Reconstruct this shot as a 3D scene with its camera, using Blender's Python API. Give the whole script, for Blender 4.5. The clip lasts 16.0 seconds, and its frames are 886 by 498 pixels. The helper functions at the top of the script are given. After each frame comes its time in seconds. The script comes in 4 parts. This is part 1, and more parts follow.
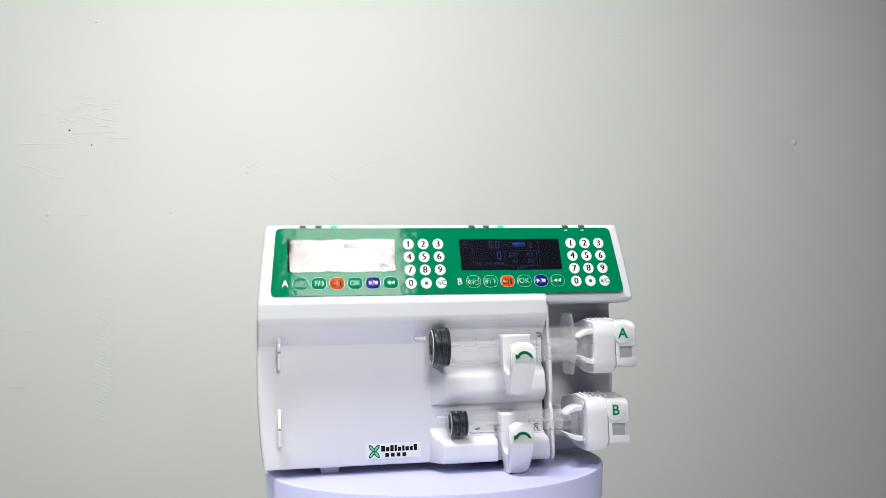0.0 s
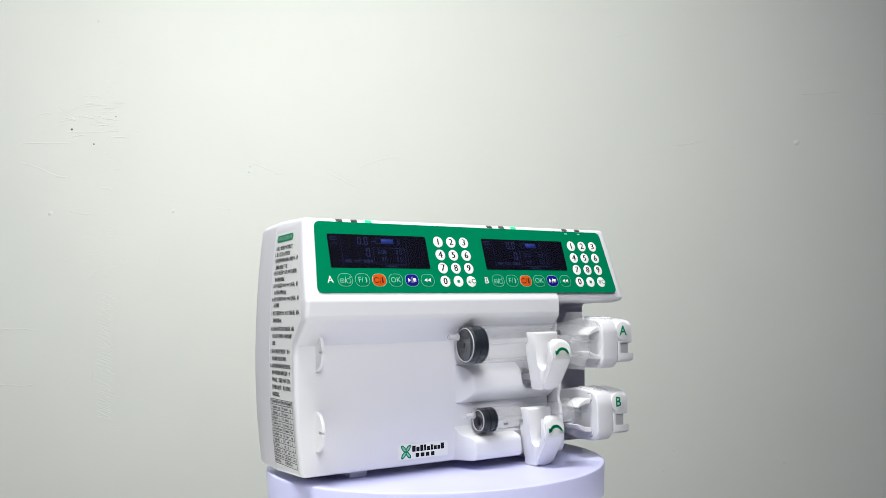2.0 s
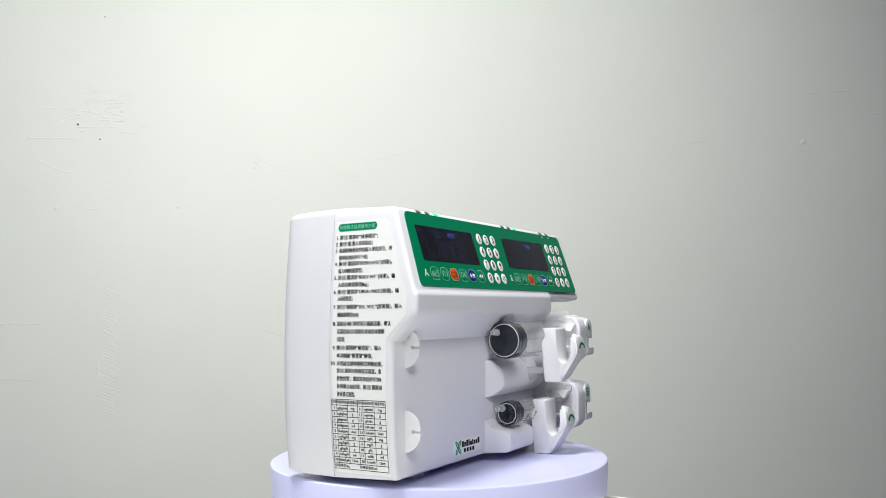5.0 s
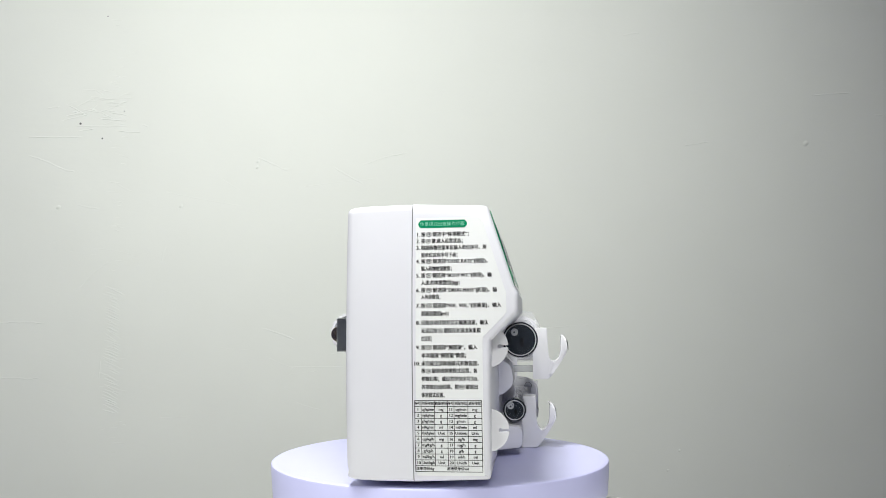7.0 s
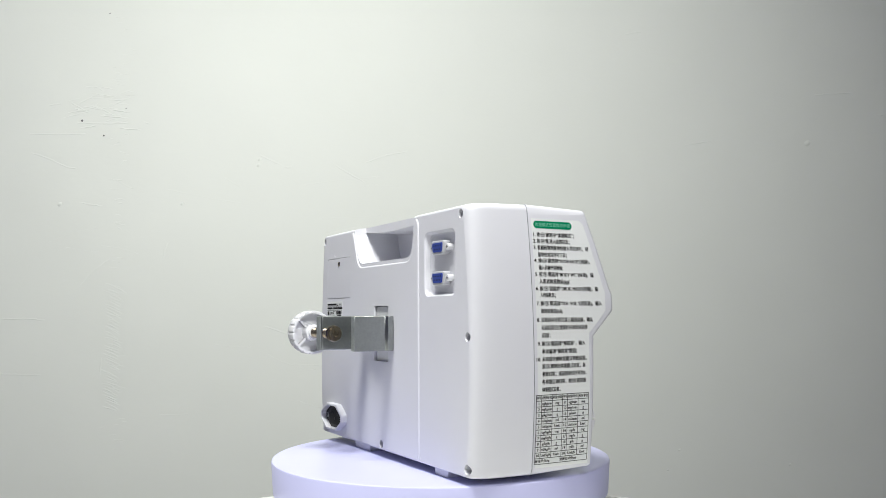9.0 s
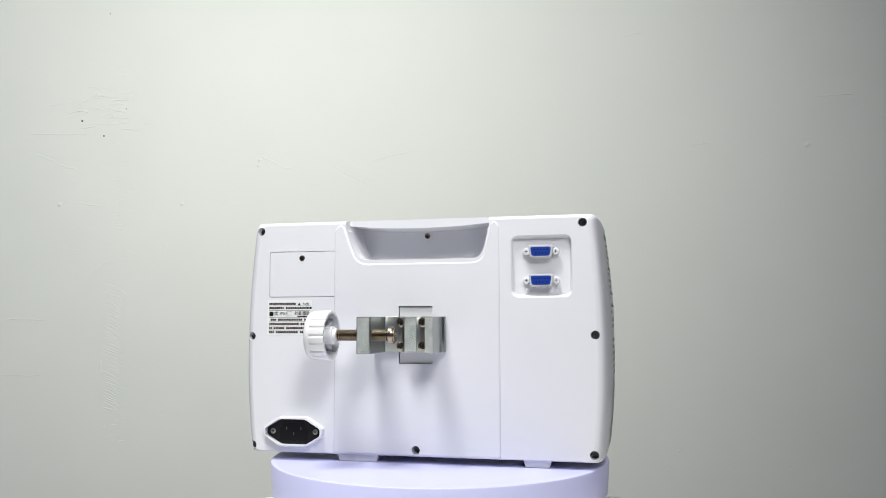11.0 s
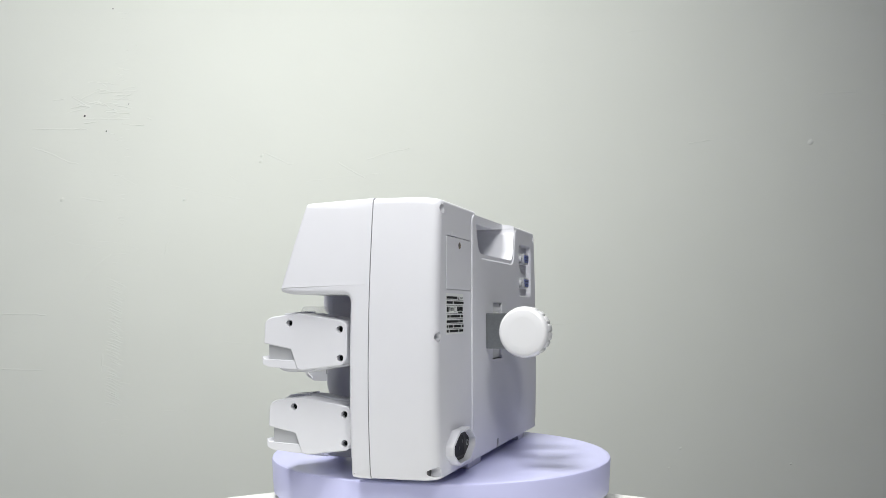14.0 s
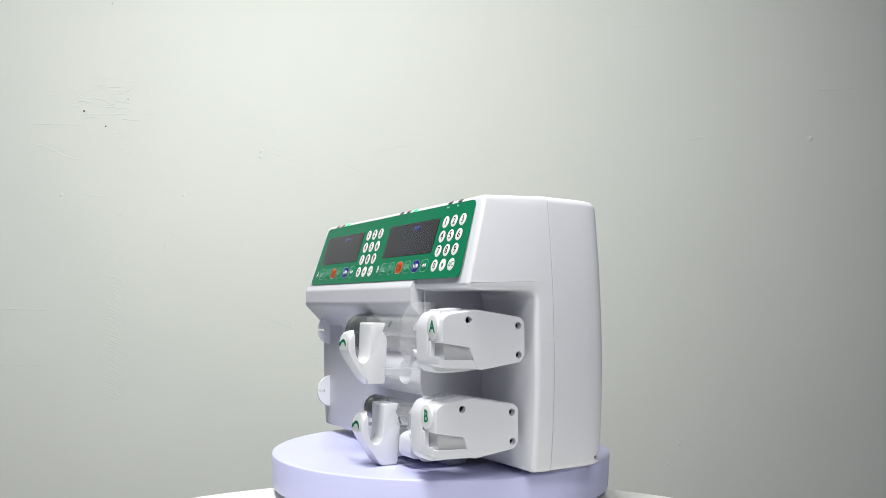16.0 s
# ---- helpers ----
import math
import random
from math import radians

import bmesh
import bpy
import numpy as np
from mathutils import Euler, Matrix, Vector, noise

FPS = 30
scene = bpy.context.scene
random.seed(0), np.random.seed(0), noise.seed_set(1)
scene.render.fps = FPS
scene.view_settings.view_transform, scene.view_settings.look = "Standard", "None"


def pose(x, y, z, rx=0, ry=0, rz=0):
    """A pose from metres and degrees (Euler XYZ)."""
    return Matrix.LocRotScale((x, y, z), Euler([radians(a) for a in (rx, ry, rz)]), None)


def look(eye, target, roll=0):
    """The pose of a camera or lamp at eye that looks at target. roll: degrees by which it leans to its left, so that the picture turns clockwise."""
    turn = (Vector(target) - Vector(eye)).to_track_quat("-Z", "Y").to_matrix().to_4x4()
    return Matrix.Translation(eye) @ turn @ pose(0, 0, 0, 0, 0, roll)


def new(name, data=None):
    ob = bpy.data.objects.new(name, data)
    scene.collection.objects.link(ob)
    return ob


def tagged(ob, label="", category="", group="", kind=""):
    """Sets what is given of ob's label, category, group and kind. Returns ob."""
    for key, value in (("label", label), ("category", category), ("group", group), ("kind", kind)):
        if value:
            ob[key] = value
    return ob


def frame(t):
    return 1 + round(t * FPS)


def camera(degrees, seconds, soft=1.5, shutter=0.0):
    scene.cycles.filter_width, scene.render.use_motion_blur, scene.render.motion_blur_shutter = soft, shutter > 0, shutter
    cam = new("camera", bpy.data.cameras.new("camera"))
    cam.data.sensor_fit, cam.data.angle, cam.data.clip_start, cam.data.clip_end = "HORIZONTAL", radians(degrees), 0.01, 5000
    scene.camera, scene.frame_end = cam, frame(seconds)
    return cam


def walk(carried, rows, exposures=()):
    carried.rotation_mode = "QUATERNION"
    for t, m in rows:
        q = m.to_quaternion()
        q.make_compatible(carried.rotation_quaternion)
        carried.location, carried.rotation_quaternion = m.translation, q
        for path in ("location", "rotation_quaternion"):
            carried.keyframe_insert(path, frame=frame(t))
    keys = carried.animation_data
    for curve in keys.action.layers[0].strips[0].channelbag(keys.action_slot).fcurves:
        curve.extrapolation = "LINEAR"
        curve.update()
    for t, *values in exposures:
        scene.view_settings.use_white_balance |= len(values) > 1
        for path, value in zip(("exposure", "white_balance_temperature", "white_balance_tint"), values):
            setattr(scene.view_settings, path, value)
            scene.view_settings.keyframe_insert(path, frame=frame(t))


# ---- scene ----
cam = camera(55.13, 16.0, soft=0.75)
# seconds, eye x y z, yaw, pitch, roll
EYES = [
    (0.0, 0.0001, -0.7923, 0.1275, -0.88, 4.55, -1.23),
    (3.0, 0.0001, -0.7917, 0.1261, -0.66, 4.52, -1.08),
    (5.5, 0.0001, -0.7912, 0.1252, -0.39, 4.39, -0.7),
    (7.0, 0.0001, -0.791, 0.1248, -0.31, 4.45, -0.54),
    (9.0, 0.0, -0.7906, 0.1244, -0.24, 4.36, -0.31),
    (11.5, -0.0, -0.7903, 0.1241, -0.24, 4.43, -0.19),
    (12.5, -0.0001, -0.7901, 0.1241, -0.16, 4.33, -0.03),
    (14.5, -0.0001, -0.7899, 0.1242, -0.11, 4.13, -0.01),
    (16.0, -0.0002, -0.7897, 0.1244, -0.15, 3.9, 0.09),
]
walk(cam, [(t, pose(x, y, z, 90 + p, 0, a) @ pose(0, 0, 0, 0, 0, r)) for t, x, y, z, a, p, r in EYES],
     exposures=[(0, 0.28), (1, 0.33), (2, 0.39), (3, 0.4), (5.5, 0.38), (7.5, 0.33), (9, 0.31), (12.5, 0.25), (16, 0.28)])
# the turntable's angle: seconds, degrees
TURN = [(0, 9.44), (0.5, 14.55), (1, 19.83), (1.5, 24.94), (2, 30.15), (2.5, 35.16), (3, 40.07), (5.5, 64.47), (6, 70.41), (6.5, 76.51), (7, 83.67), (7.5, 91.32), (8, 99.36), (8.5, 108.28), (9, 118.34), (11.5, 179.77), (12, 193.59), (12.5, 207.65), (13, 222.46), (13.5, 236.56), (14, 250.64), (14.5, 264.17), (15, 276.58), (15.5, 287.95), (16, 298.95)]

# ---- light ----
world = bpy.data.worlds.new("room_air")
scene.world = world
world.use_nodes = True
world.node_tree.nodes["Background"].inputs[0].default_value = (0.9, 0.95, 1.0, 1)
world.node_tree.nodes["Background"].inputs[1].default_value = 0.03


def area_lamp(name, eye, target, sx, sy, watts, colour, spread=180):
    data = bpy.data.lights.new(name, "AREA")
    data.shape, data.size, data.size_y = "RECTANGLE", sx, sy
    data.energy, data.color, data.spread = watts, colour, radians(spread)
    ob = new(name, data)
    ob.matrix_world = look(eye, target)
    return ob


area_lamp("softbox", (0.21, -1.16, 1.12), (-0.48, 0.976, 0.5), 0.29, 0.55, 5.0, (0.985, 0.985, 0.96), 84)
area_lamp("ceiling_panel", (-0.36, -0.55, 1.93), (-0.36, -0.2, 0), 0.5, 0.5, 24.5, (0.985, 0.99, 0.955), 142)


# ---- materials ----
def mat(name, colour, rough=0.4, metal=0.0, vary=0.04, grain=60.0, bump=0.05, bscale=400.0, glow=0.0, coat=0.0, bdist=0.0005):
    """A painted, moulded or metal surface with slight tone variation at two scales and fine relief."""
    m = bpy.data.materials.new(name)
    m.use_nodes = True
    nt = m.node_tree
    b = nt.nodes["Principled BSDF"]
    b.inputs["Roughness"].default_value = rough
    b.inputs["Metallic"].default_value = metal
    b.inputs["Coat Weight"].default_value = coat
    co = nt.nodes.new("ShaderNodeTexCoord")
    n1, n2 = nt.nodes.new("ShaderNodeTexNoise"), nt.nodes.new("ShaderNodeTexNoise")
    n1.inputs["Scale"].default_value, n2.inputs["Scale"].default_value = grain, grain * 0.12
    n1.inputs["Detail"].default_value, n2.inputs["Detail"].default_value = 4, 3
    for n in (n1, n2):
        nt.links.new(co.outputs["Object"], n.inputs["Vector"])
    add = nt.nodes.new("ShaderNodeMath")
    nt.links.new(n1.outputs[0], add.inputs[0])
    nt.links.new(n2.outputs[0], add.inputs[1])
    ramp = nt.nodes.new("ShaderNodeMapRange")
    ramp.inputs[1].default_value, ramp.inputs[2].default_value = 0.6, 1.4
    ramp.inputs[3].default_value, ramp.inputs[4].default_value = 1 - vary, 1 + vary
    nt.links.new(add.outputs[0], ramp.inputs[0])
    mix = nt.nodes.new("ShaderNodeVectorMath")
    mix.operation = "SCALE"
    mix.inputs[0].default_value = colour
    nt.links.new(ramp.outputs[0], mix.inputs["Scale"])
    nt.links.new(mix.outputs[0], b.inputs["Base Color"])
    if glow:
        b.inputs["Emission Color"].default_value = (*colour, 1)
        b.inputs["Emission Strength"].default_value = glow
    if bump:
        n3, bu = nt.nodes.new("ShaderNodeTexNoise"), nt.nodes.new("ShaderNodeBump")
        n3.inputs["Scale"].default_value, n3.inputs["Detail"].default_value = bscale, 3
        bu.inputs["Strength"].default_value, bu.inputs["Distance"].default_value = bump, bdist
        nt.links.new(co.outputs["Object"], n3.inputs["Vector"])
        nt.links.new(n3.outputs[0], bu.inputs["Height"])
        nt.links.new(bu.outputs[0], b.inputs["Normal"])
    return m


def clear_mat(name, colour, see=0.75, rough=0.12, wavy=0.0, gloss=0.022):
    """Thin clear plastic: mostly see-through, with a little milk and gloss that grows towards its edges."""
    m = bpy.data.materials.new(name)
    m.use_nodes = True
    nt = m.node_tree
    b = nt.nodes["Principled BSDF"]
    b.inputs["Base Color"].default_value = (*colour, 1)
    b.inputs["Roughness"].default_value = 0.5
    b.inputs["Specular IOR Level"].default_value = 0.0
    tr, gl, lw = nt.nodes.new("ShaderNodeBsdfTransparent"), nt.nodes.new("ShaderNodeBsdfGlossy"), nt.nodes.new("ShaderNodeLayerWeight")
    pw, fr = nt.nodes.new("ShaderNodeMath"), nt.nodes.new("ShaderNodeMapRange")
    pw.operation, pw.inputs[1].default_value = "POWER", 2.6
    fr.inputs[3].default_value, fr.inputs[4].default_value = gloss, 0.55
    nt.links.new(lw.outputs["Facing"], pw.inputs[0])
    nt.links.new(pw.outputs[0], fr.inputs[0])
    mx, mg, out = nt.nodes.new("ShaderNodeMixShader"), nt.nodes.new("ShaderNodeMixShader"), nt.nodes["Material Output"]
    gl.inputs["Roughness"].default_value = rough
    mx.inputs[0].default_value = see
    nt.links.new(b.outputs[0], mx.inputs[1])
    nt.links.new(tr.outputs[0], mx.inputs[2])
    nt.links.new(fr.outputs[0], mg.inputs[0])
    nt.links.new(mx.outputs[0], mg.inputs[1])
    nt.links.new(gl.outputs[0], mg.inputs[2])
    nt.links.new(mg.outputs[0], out.inputs[0])
    if wavy:
        co, mp, n, bu = (nt.nodes.new("ShaderNode" + k) for k in ("TexCoord", "Mapping", "TexNoise", "Bump"))
        mp.inputs["Scale"].default_value = (0.13, 1, 1)
        n.inputs["Scale"].default_value, n.inputs["Detail"].default_value = 330, 1.5
        bu.inputs["Strength"].default_value, bu.inputs["Distance"].default_value = wavy, 0.0006
        nt.links.new(co.outputs["Object"], mp.inputs[0])
        nt.links.new(mp.outputs[0], n.inputs["Vector"])
        nt.links.new(n.outputs[0], bu.inputs["Height"])
        nt.links.new(bu.outputs[0], gl.inputs["Normal"])
    return m


def plaster_mat():
    """Pale wall paint over trowelled plaster: broad waves, brush streaks and fine grain in the relief."""
    m = mat("wall_paint", (0.735, 0.765, 0.712), 0.75, vary=0.018, grain=7, bump=0)
    nt = m.node_tree
    co = nt.nodes.new("ShaderNodeTexCoord")
    last = None
    for scale, stretch, dist, det in ((2.2, (1, 1, 1), 0.02, 2), (9, (1, 1, 1.6), 0.0012, 4), (90, (0.6, 1, 1.3), 0.00025, 4)):
        mp, n, bu = nt.nodes.new("ShaderNodeMapping"), nt.nodes.new("ShaderNodeTexNoise"), nt.nodes.new("ShaderNodeBump")
        mp.inputs["Scale"].default_value = stretch
        n.inputs["Scale"].default_value, n.inputs["Detail"].default_value = scale, det
        bu.inputs["Strength"].default_value, bu.inputs["Distance"].default_value = 0.35, dist
        nt.links.new(co.outputs["Object"], mp.inputs[0])
        nt.links.new(mp.outputs[0], n.inputs["Vector"])
        nt.links.new(n.outputs[0], bu.inputs["Height"])
        if last:
            nt.links.new(last.outputs[0], bu.inputs["Normal"])
        last = bu
    nt.links.new(last.outputs[0], nt.nodes["Principled BSDF"].inputs["Normal"])
    nt.nodes["Principled BSDF"].inputs["Specular IOR Level"].default_value = 0.25
    return m


WHITE = mat("white_plastic", (0.72, 0.726, 0.768), 0.36, vary=0.012, grain=40, bump=0.12, bscale=1500, bdist=0.0002)
GLOSSW = mat("glossy_white_plastic", (0.765, 0.77, 0.79), 0.22, vary=0.01, grain=40, bump=0.04, bscale=900, bdist=0.0002)
LILAC = mat("lilac_turntable_plastic", (0.60, 0.61, 0.89), 0.33, vary=0.02, grain=30, bump=0.06, bscale=800, bdist=0.0002)
TABLE = mat("white_lacquer", (0.84, 0.84, 0.80), 0.3, vary=0.02, grain=12, bump=0.05, bscale=300)
GREEN = mat("green_membrane", (0.0, 0.182, 0.08), 0.05, vary=0.03, grain=50, bump=0.28, bscale=100, bdist=0.0006)
GREEN.node_tree.nodes["Principled BSDF"].inputs["Specular IOR Level"].default_value = 0.1
INKG = mat("green_ink", (0.0, 0.22, 0.10), 0.4, bump=0)
PALE = mat("pale_green_ink", (0.22, 0.56, 0.41), 0.35, bump=0)
KEYW = mat("white_key", (0.85, 0.86, 0.85), 0.25, bump=0.1, bscale=300)
ORANGE = mat("orange_key", (0.56, 0.085, 0.008), 0.2, bump=0.1, bscale=300)
NAVY = mat("navy_key", (0.012, 0.012, 0.20), 0.2, bump=0.1, bscale=300)
INK = mat("black_ink", (0.012, 0.012, 0.014), 0.45, bump=0)
LCD = mat("dark_display", (0.004, 0.004, 0.009), 0.5, vary=0.05, grain=20, bump=0)
SEG = mat("lit_segment", (0.022, 0.03, 0.085), 0.4, bump=0, glow=0.32)
SEGB = mat("lit_blue_bar", (0.016, 0.03, 0.17), 0.4, bump=0, glow=0.3)
LEDG = mat("lit_green_lamp", (0.01, 0.85, 0.20), 0.3, bump=0, glow=1.2)
LEDX = mat("unlit_lamp", (0.09, 0.09, 0.09), 0.3, bump=0)
RUBBER = mat("dark_rubber", (0.008, 0.013, 0.020), 0.33, vary=0.06, grain=80, bump=0.05)
DARK = mat("black_plastic_and_shade", (0.012, 0.012, 0.013), 0.4, bump=0.1)
HOLE = mat("grey_hole", (0.10, 0.10, 0.105), 0.5, bump=0)
GREYP = mat("grey_plastic", (0.50, 0.51, 0.53), 0.4, bump=0.1)
STICK = mat("label_film", (0.80, 0.82, 0.81), 0.28, vary=0.01, bump=0.05, bscale=200)
ALU = mat("cast_aluminium", (0.36, 0.38, 0.37), 0.3, 1.0, vary=0.10, grain=500, bump=0.35, bscale=1300, bdist=0.0004)
ROUGHA = mat("sawn_aluminium", (0.46, 0.49, 0.47), 0.55, 1.0, vary=0.25, grain=1300, bump=0.9, bscale=1500, bdist=0.0008)
STEEL = mat("bronzed_steel", (0.34, 0.29, 0.22), 0.25, 1.0, vary=0.15, grain=300, bump=0.1)
BLUE = mat("blue_connector", (0.008, 0.04, 0.30), 0.35, bump=0.1)
CLEAR = clear_mat("clear_syringe_plastic", (0.80, 0.81, 0.84), 0.988, 0.06, 0.0, 0.008)
FROST = clear_mat("frosted_syringe_plastic", (0.66, 0.68, 0.71), 0.6, 0.12)
MILKY = clear_mat("milky_syringe_plastic", (0.78, 0.79, 0.82), 0.84, 0.15)
PANE = clear_mat("display_pane", (0.01, 0.01, 0.015), 0.985, 0.012, 0.7, 0.042)
for m_, lv in ((INK, 0.08), (RUBBER, 0.25), (DARK, 0.2), (ORANGE, 0.12), (NAVY, 0.12), (INKG, 0.15), (KEYW, 0.2), (LCD, 0.03), (SEG, 0.03), (SEGB, 0.03)):
    m_.node_tree.nodes["Principled BSDF"].inputs["Specular IOR Level"].default_value = lv
WALL = plaster_mat()
# for the unseen walls and ceiling: violet, so their bounce tints the shadows
ROOM = mat("violet_shade_fill", (0.17, 0.165, 0.38), 0.6, vary=0.03, grain=5)
FLOOR = mat("grey_floor", (0.22, 0.21, 0.21), 0.5, vary=0.1, grain=6)


# ---- shaping helpers: all in millimetres ----
def prism(poly, axis, a, b, bev=0.0, seg=2):
    """A polygon drawn in the two axes other than axis, drawn out from a to b."""
    bm = bmesh.new()

    def put(p, h):
        v = list(p)
        v.insert("xyz".index(axis), h)
        return bm.verts.new(v)

    lo, hi = [put(p, a) for p in poly], [put(p, b) for p in poly]
    n = len(poly)
    bm.faces.new(lo)
    bm.faces.new(hi)
    for i in range(n):
        bm.faces.new((lo[i], lo[(i + 1) % n], hi[(i + 1) % n], hi[i]))
    bmesh.ops.recalc_face_normals(bm, faces=bm.faces)
    if bev:
        soften(bm, bev, seg)
    return bm


def soften(bm, bev, seg=2, angle=0.6):
    edges = [e for e in bm.edges if len(e.link_faces) == 2 and e.calc_face_angle(0) > angle]
    bmesh.ops.bevel(bm, geom=edges, offset=bev, segments=seg, profile=0.5, affect="EDGES", clamp_overlap=True)


def box(x0, x1, y0, y1, z0, z1, bev=0.0, seg=2):
    return prism([(x0, y0), (x1, y0), (x1, y1), (x0, y1)], "z", z0, z1, bev, seg)


def round_rect(a0, a1, b0, b1, r, n=5):
    pts = []
    for cx, cy, s in ((a1 - r, b1 - r, 0), (a0 + r, b1 - r, 90), (a0 + r, b0 + r, 180), (a1 - r, b0 + r, 270)):
        pts += [(cx + r * math.cos(radians(s + 90 * i / n)), cy + r * math.sin(radians(s + 90 * i / n))) for i in range(n + 1)]
    return pts


def ring(ca, cb, ra, rb=None, n=24, a0=0, a1=360):
    rb = rb or ra
    full = a1 - a0 >= 360
    k = n if full else n + 1
    return [(ca + ra * math.cos(radians(a0 + (a1 - a0) * i / n)), cb + rb * math.sin(radians(a0 + (a1 - a0) * i / n))) for i in range(k)]


def lathe(profile, axis, ca, cb, n=32, closed=True):
    """Rings of radius r at height h along axis, round the line through (ca, cb)."""
    bm = bmesh.new()
    rows = []
    for h, r in profile:
        row = []
        for p in ring(ca, cb, max(r, 0.01), None, n):
            v = list(p)
            v.insert("xyz".index(axis), h)
            row.append(bm.verts.new(v))
        rows.append(row)
    for r0, r1 in zip(rows, rows[1:]):
        for i in range(n):
            bm.faces.new((r0[i], r0[(i + 1) % n], r1[(i + 1) % n], r1[i]))
    if closed:
        bm.faces.new(rows[0])
        bm.faces.new(rows[-1])
    bmesh.ops.recalc_face_normals(bm, faces=bm.faces)
    return bm


def joined(*bms):
    out = bmesh.new()
    for b in bms:
        me = bpy.data.meshes.new("piece")
        b.to_mesh(me)
        out.from_mesh(me)
        bpy.data.meshes.remove(me)
        b.free()
    return out


def moved(bm, fn):
    for v in bm.verts:
        v.co = Vector(fn(*v.co))
    return bm


def shift(bm, dx=0, dy=0, dz=0):
    return moved(bm, lambda x, y, z: (x + dx, y + dy, z + dz))


def flat_lying(f):
    """Whether a face is a level or upright flat one, which takes no smoothing."""
    f.normal_update()
    return max(abs(c) for c in f.normal) > 0.99995


def mesh_of(name, bm, material, smooth=0.6):
    bmesh.ops.recalc_face_normals(bm, faces=bm.faces)
    bmesh.ops.scale(bm, vec=(0.001, 0.001, 0.001), verts=bm.verts)
    me = bpy.data.meshes.new(name)
    for f in bm.faces:
        f.smooth = not flat_lying(f)
    for e in bm.edges:
        e.smooth = len(e.link_faces) == 2 and e.calc_face_angle(0) < smooth
    bm.to_mesh(me)
    bm.free()
    me.materials.append(material)
    return me


def part(name, bm, material, parent, label="", smooth=0.6):
    ob = new(name, mesh_of(name, bm, material, smooth))
    ob.parent = parent
    return tagged(ob, label)


def thing(name, label, category, group=""):
    return tagged(new(name), label, category, group)


def cut(ob, cutters):
    """Take the volumes of the cutters (bmeshes in millimetres) out of ob for good."""
    made = []
    for c in cutters:
        k = new("cutter", mesh_of("cutter", c, WHITE))
        mod = ob.modifiers.new("cut", "BOOLEAN")
        mod.operation, mod.solver, mod.object = "DIFFERENCE", "EXACT", k
        made.append(k)
    dg = bpy.context.evaluated_depsgraph_get()
    me = bpy.data.meshes.new_from_object(ob.evaluated_get(dg))
    ob.modifiers.clear()
    ob.data = me
    for k in made:
        bpy.data.objects.remove(k)
    bm = bmesh.new()
    bm.from_mesh(me)
    for f in bm.faces:
        f.smooth = not flat_lying(f)
    for e in bm.edges:
        e.smooth = len(e.link_faces) == 2 and e.calc_face_angle(0) < 0.6
    bm.to_mesh(me)
    bm.free()


def lettering(text, size, align="CENTER", bold=0.0, heavy=0.0):
    """Flat letters in the xy plane, their line's middle at the origin's height."""
    cu = bpy.data.curves.new("letters", "FONT")
    cu.body, cu.size, cu.align_x, cu.align_y, cu.resolution_u = text, size, align, "CENTER", 2
    cu.offset = bold
    ob = new("letters", cu)
    me = bpy.data.meshes.new_from_object(ob.evaluated_get(bpy.context.evaluated_depsgraph_get()))
    bm = bmesh.new()
    bm.from_mesh(me)
    bpy.data.objects.remove(ob)
    bpy.data.curves.remove(cu)
    if heavy:  # a second strike, set off sideways, thickens the strokes
        bm.from_mesh(me)
        half_ = len(bm.verts) // 2
        for k, v in enumerate(bm.verts):
            v.co.x += heavy if k >= half_ else -heavy
            v.co.z += 0.002 if k >= half_ else 0.0
    bpy.data.meshes.remove(me)
    return bm


# ---- the room ----
def setting_box(name, x0, x1, y0, y1, z0, z1, material, label, category):
    ob = new(name, mesh_of(name, box(x0 * 1000, x1 * 1000, y0 * 1000, y1 * 1000, z0 * 1000, z1 * 1000), material))
    return tagged(ob, label, category, kind="structure")


WALL_Y = 0.976
FLOOR_Z = -0.78
wall_back = setting_box("wall_north", -2.2, 2.2, WALL_Y, WALL_Y + 0.15, FLOOR_Z, 2.0, WALL, "pale grey-green painted plaster wall with scratches", "wall")
setting_box("wall_south", -2.2, 2.2, -2.75, -2.6, FLOOR_Z, 2.0, ROOM, "unseen wall behind the camera, violet to tint the shade", "wall")
setting_box("wall_west", -2.35, -2.2, -2.75, WALL_Y + 0.15, FLOOR_Z, 2.0, ROOM, "unseen side wall, violet to tint the shade", "wall")
setting_box("wall_east", 2.2, 2.35, -2.75, WALL_Y + 0.15, FLOOR_Z, 2.0, ROOM, "unseen side wall, violet to tint the shade", "wall")
setting_box("floor", -2.35, 2.35, -2.75, WALL_Y + 0.15, FLOOR_Z - 0.1, FLOOR_Z, FLOOR, "plain grey floor below the table", "floor")
setting_box("ceiling", -2.35, 2.35, -2.75, WALL_Y + 0.15, 2.0, 2.1, ROOM, "unseen ceiling, violet to tint the shade", "ceiling")

TOP_Z = -3.5
TABLE_Z = -39.0
table = thing("round_table", "round white lacquered table under the turntable", "table")
part("tabletop", lathe([(TABLE_Z - 24, 320), (TABLE_Z - 22, 326), (TABLE_Z - 3, 328), (TABLE_Z - 1, 327.3), (TABLE_Z, 325)], "z", -5, -300, 96), TABLE, table)
part("leg", lathe([(-778, 30), (TABLE_Z - 24.5, 30)], "z", -5, -300, 32), TABLE, table)
part("foot_plate", lathe([(-780, 190), (-774, 190), (-768, 40), (-767, 31)], "z", -5, -300, 64), TABLE, table)

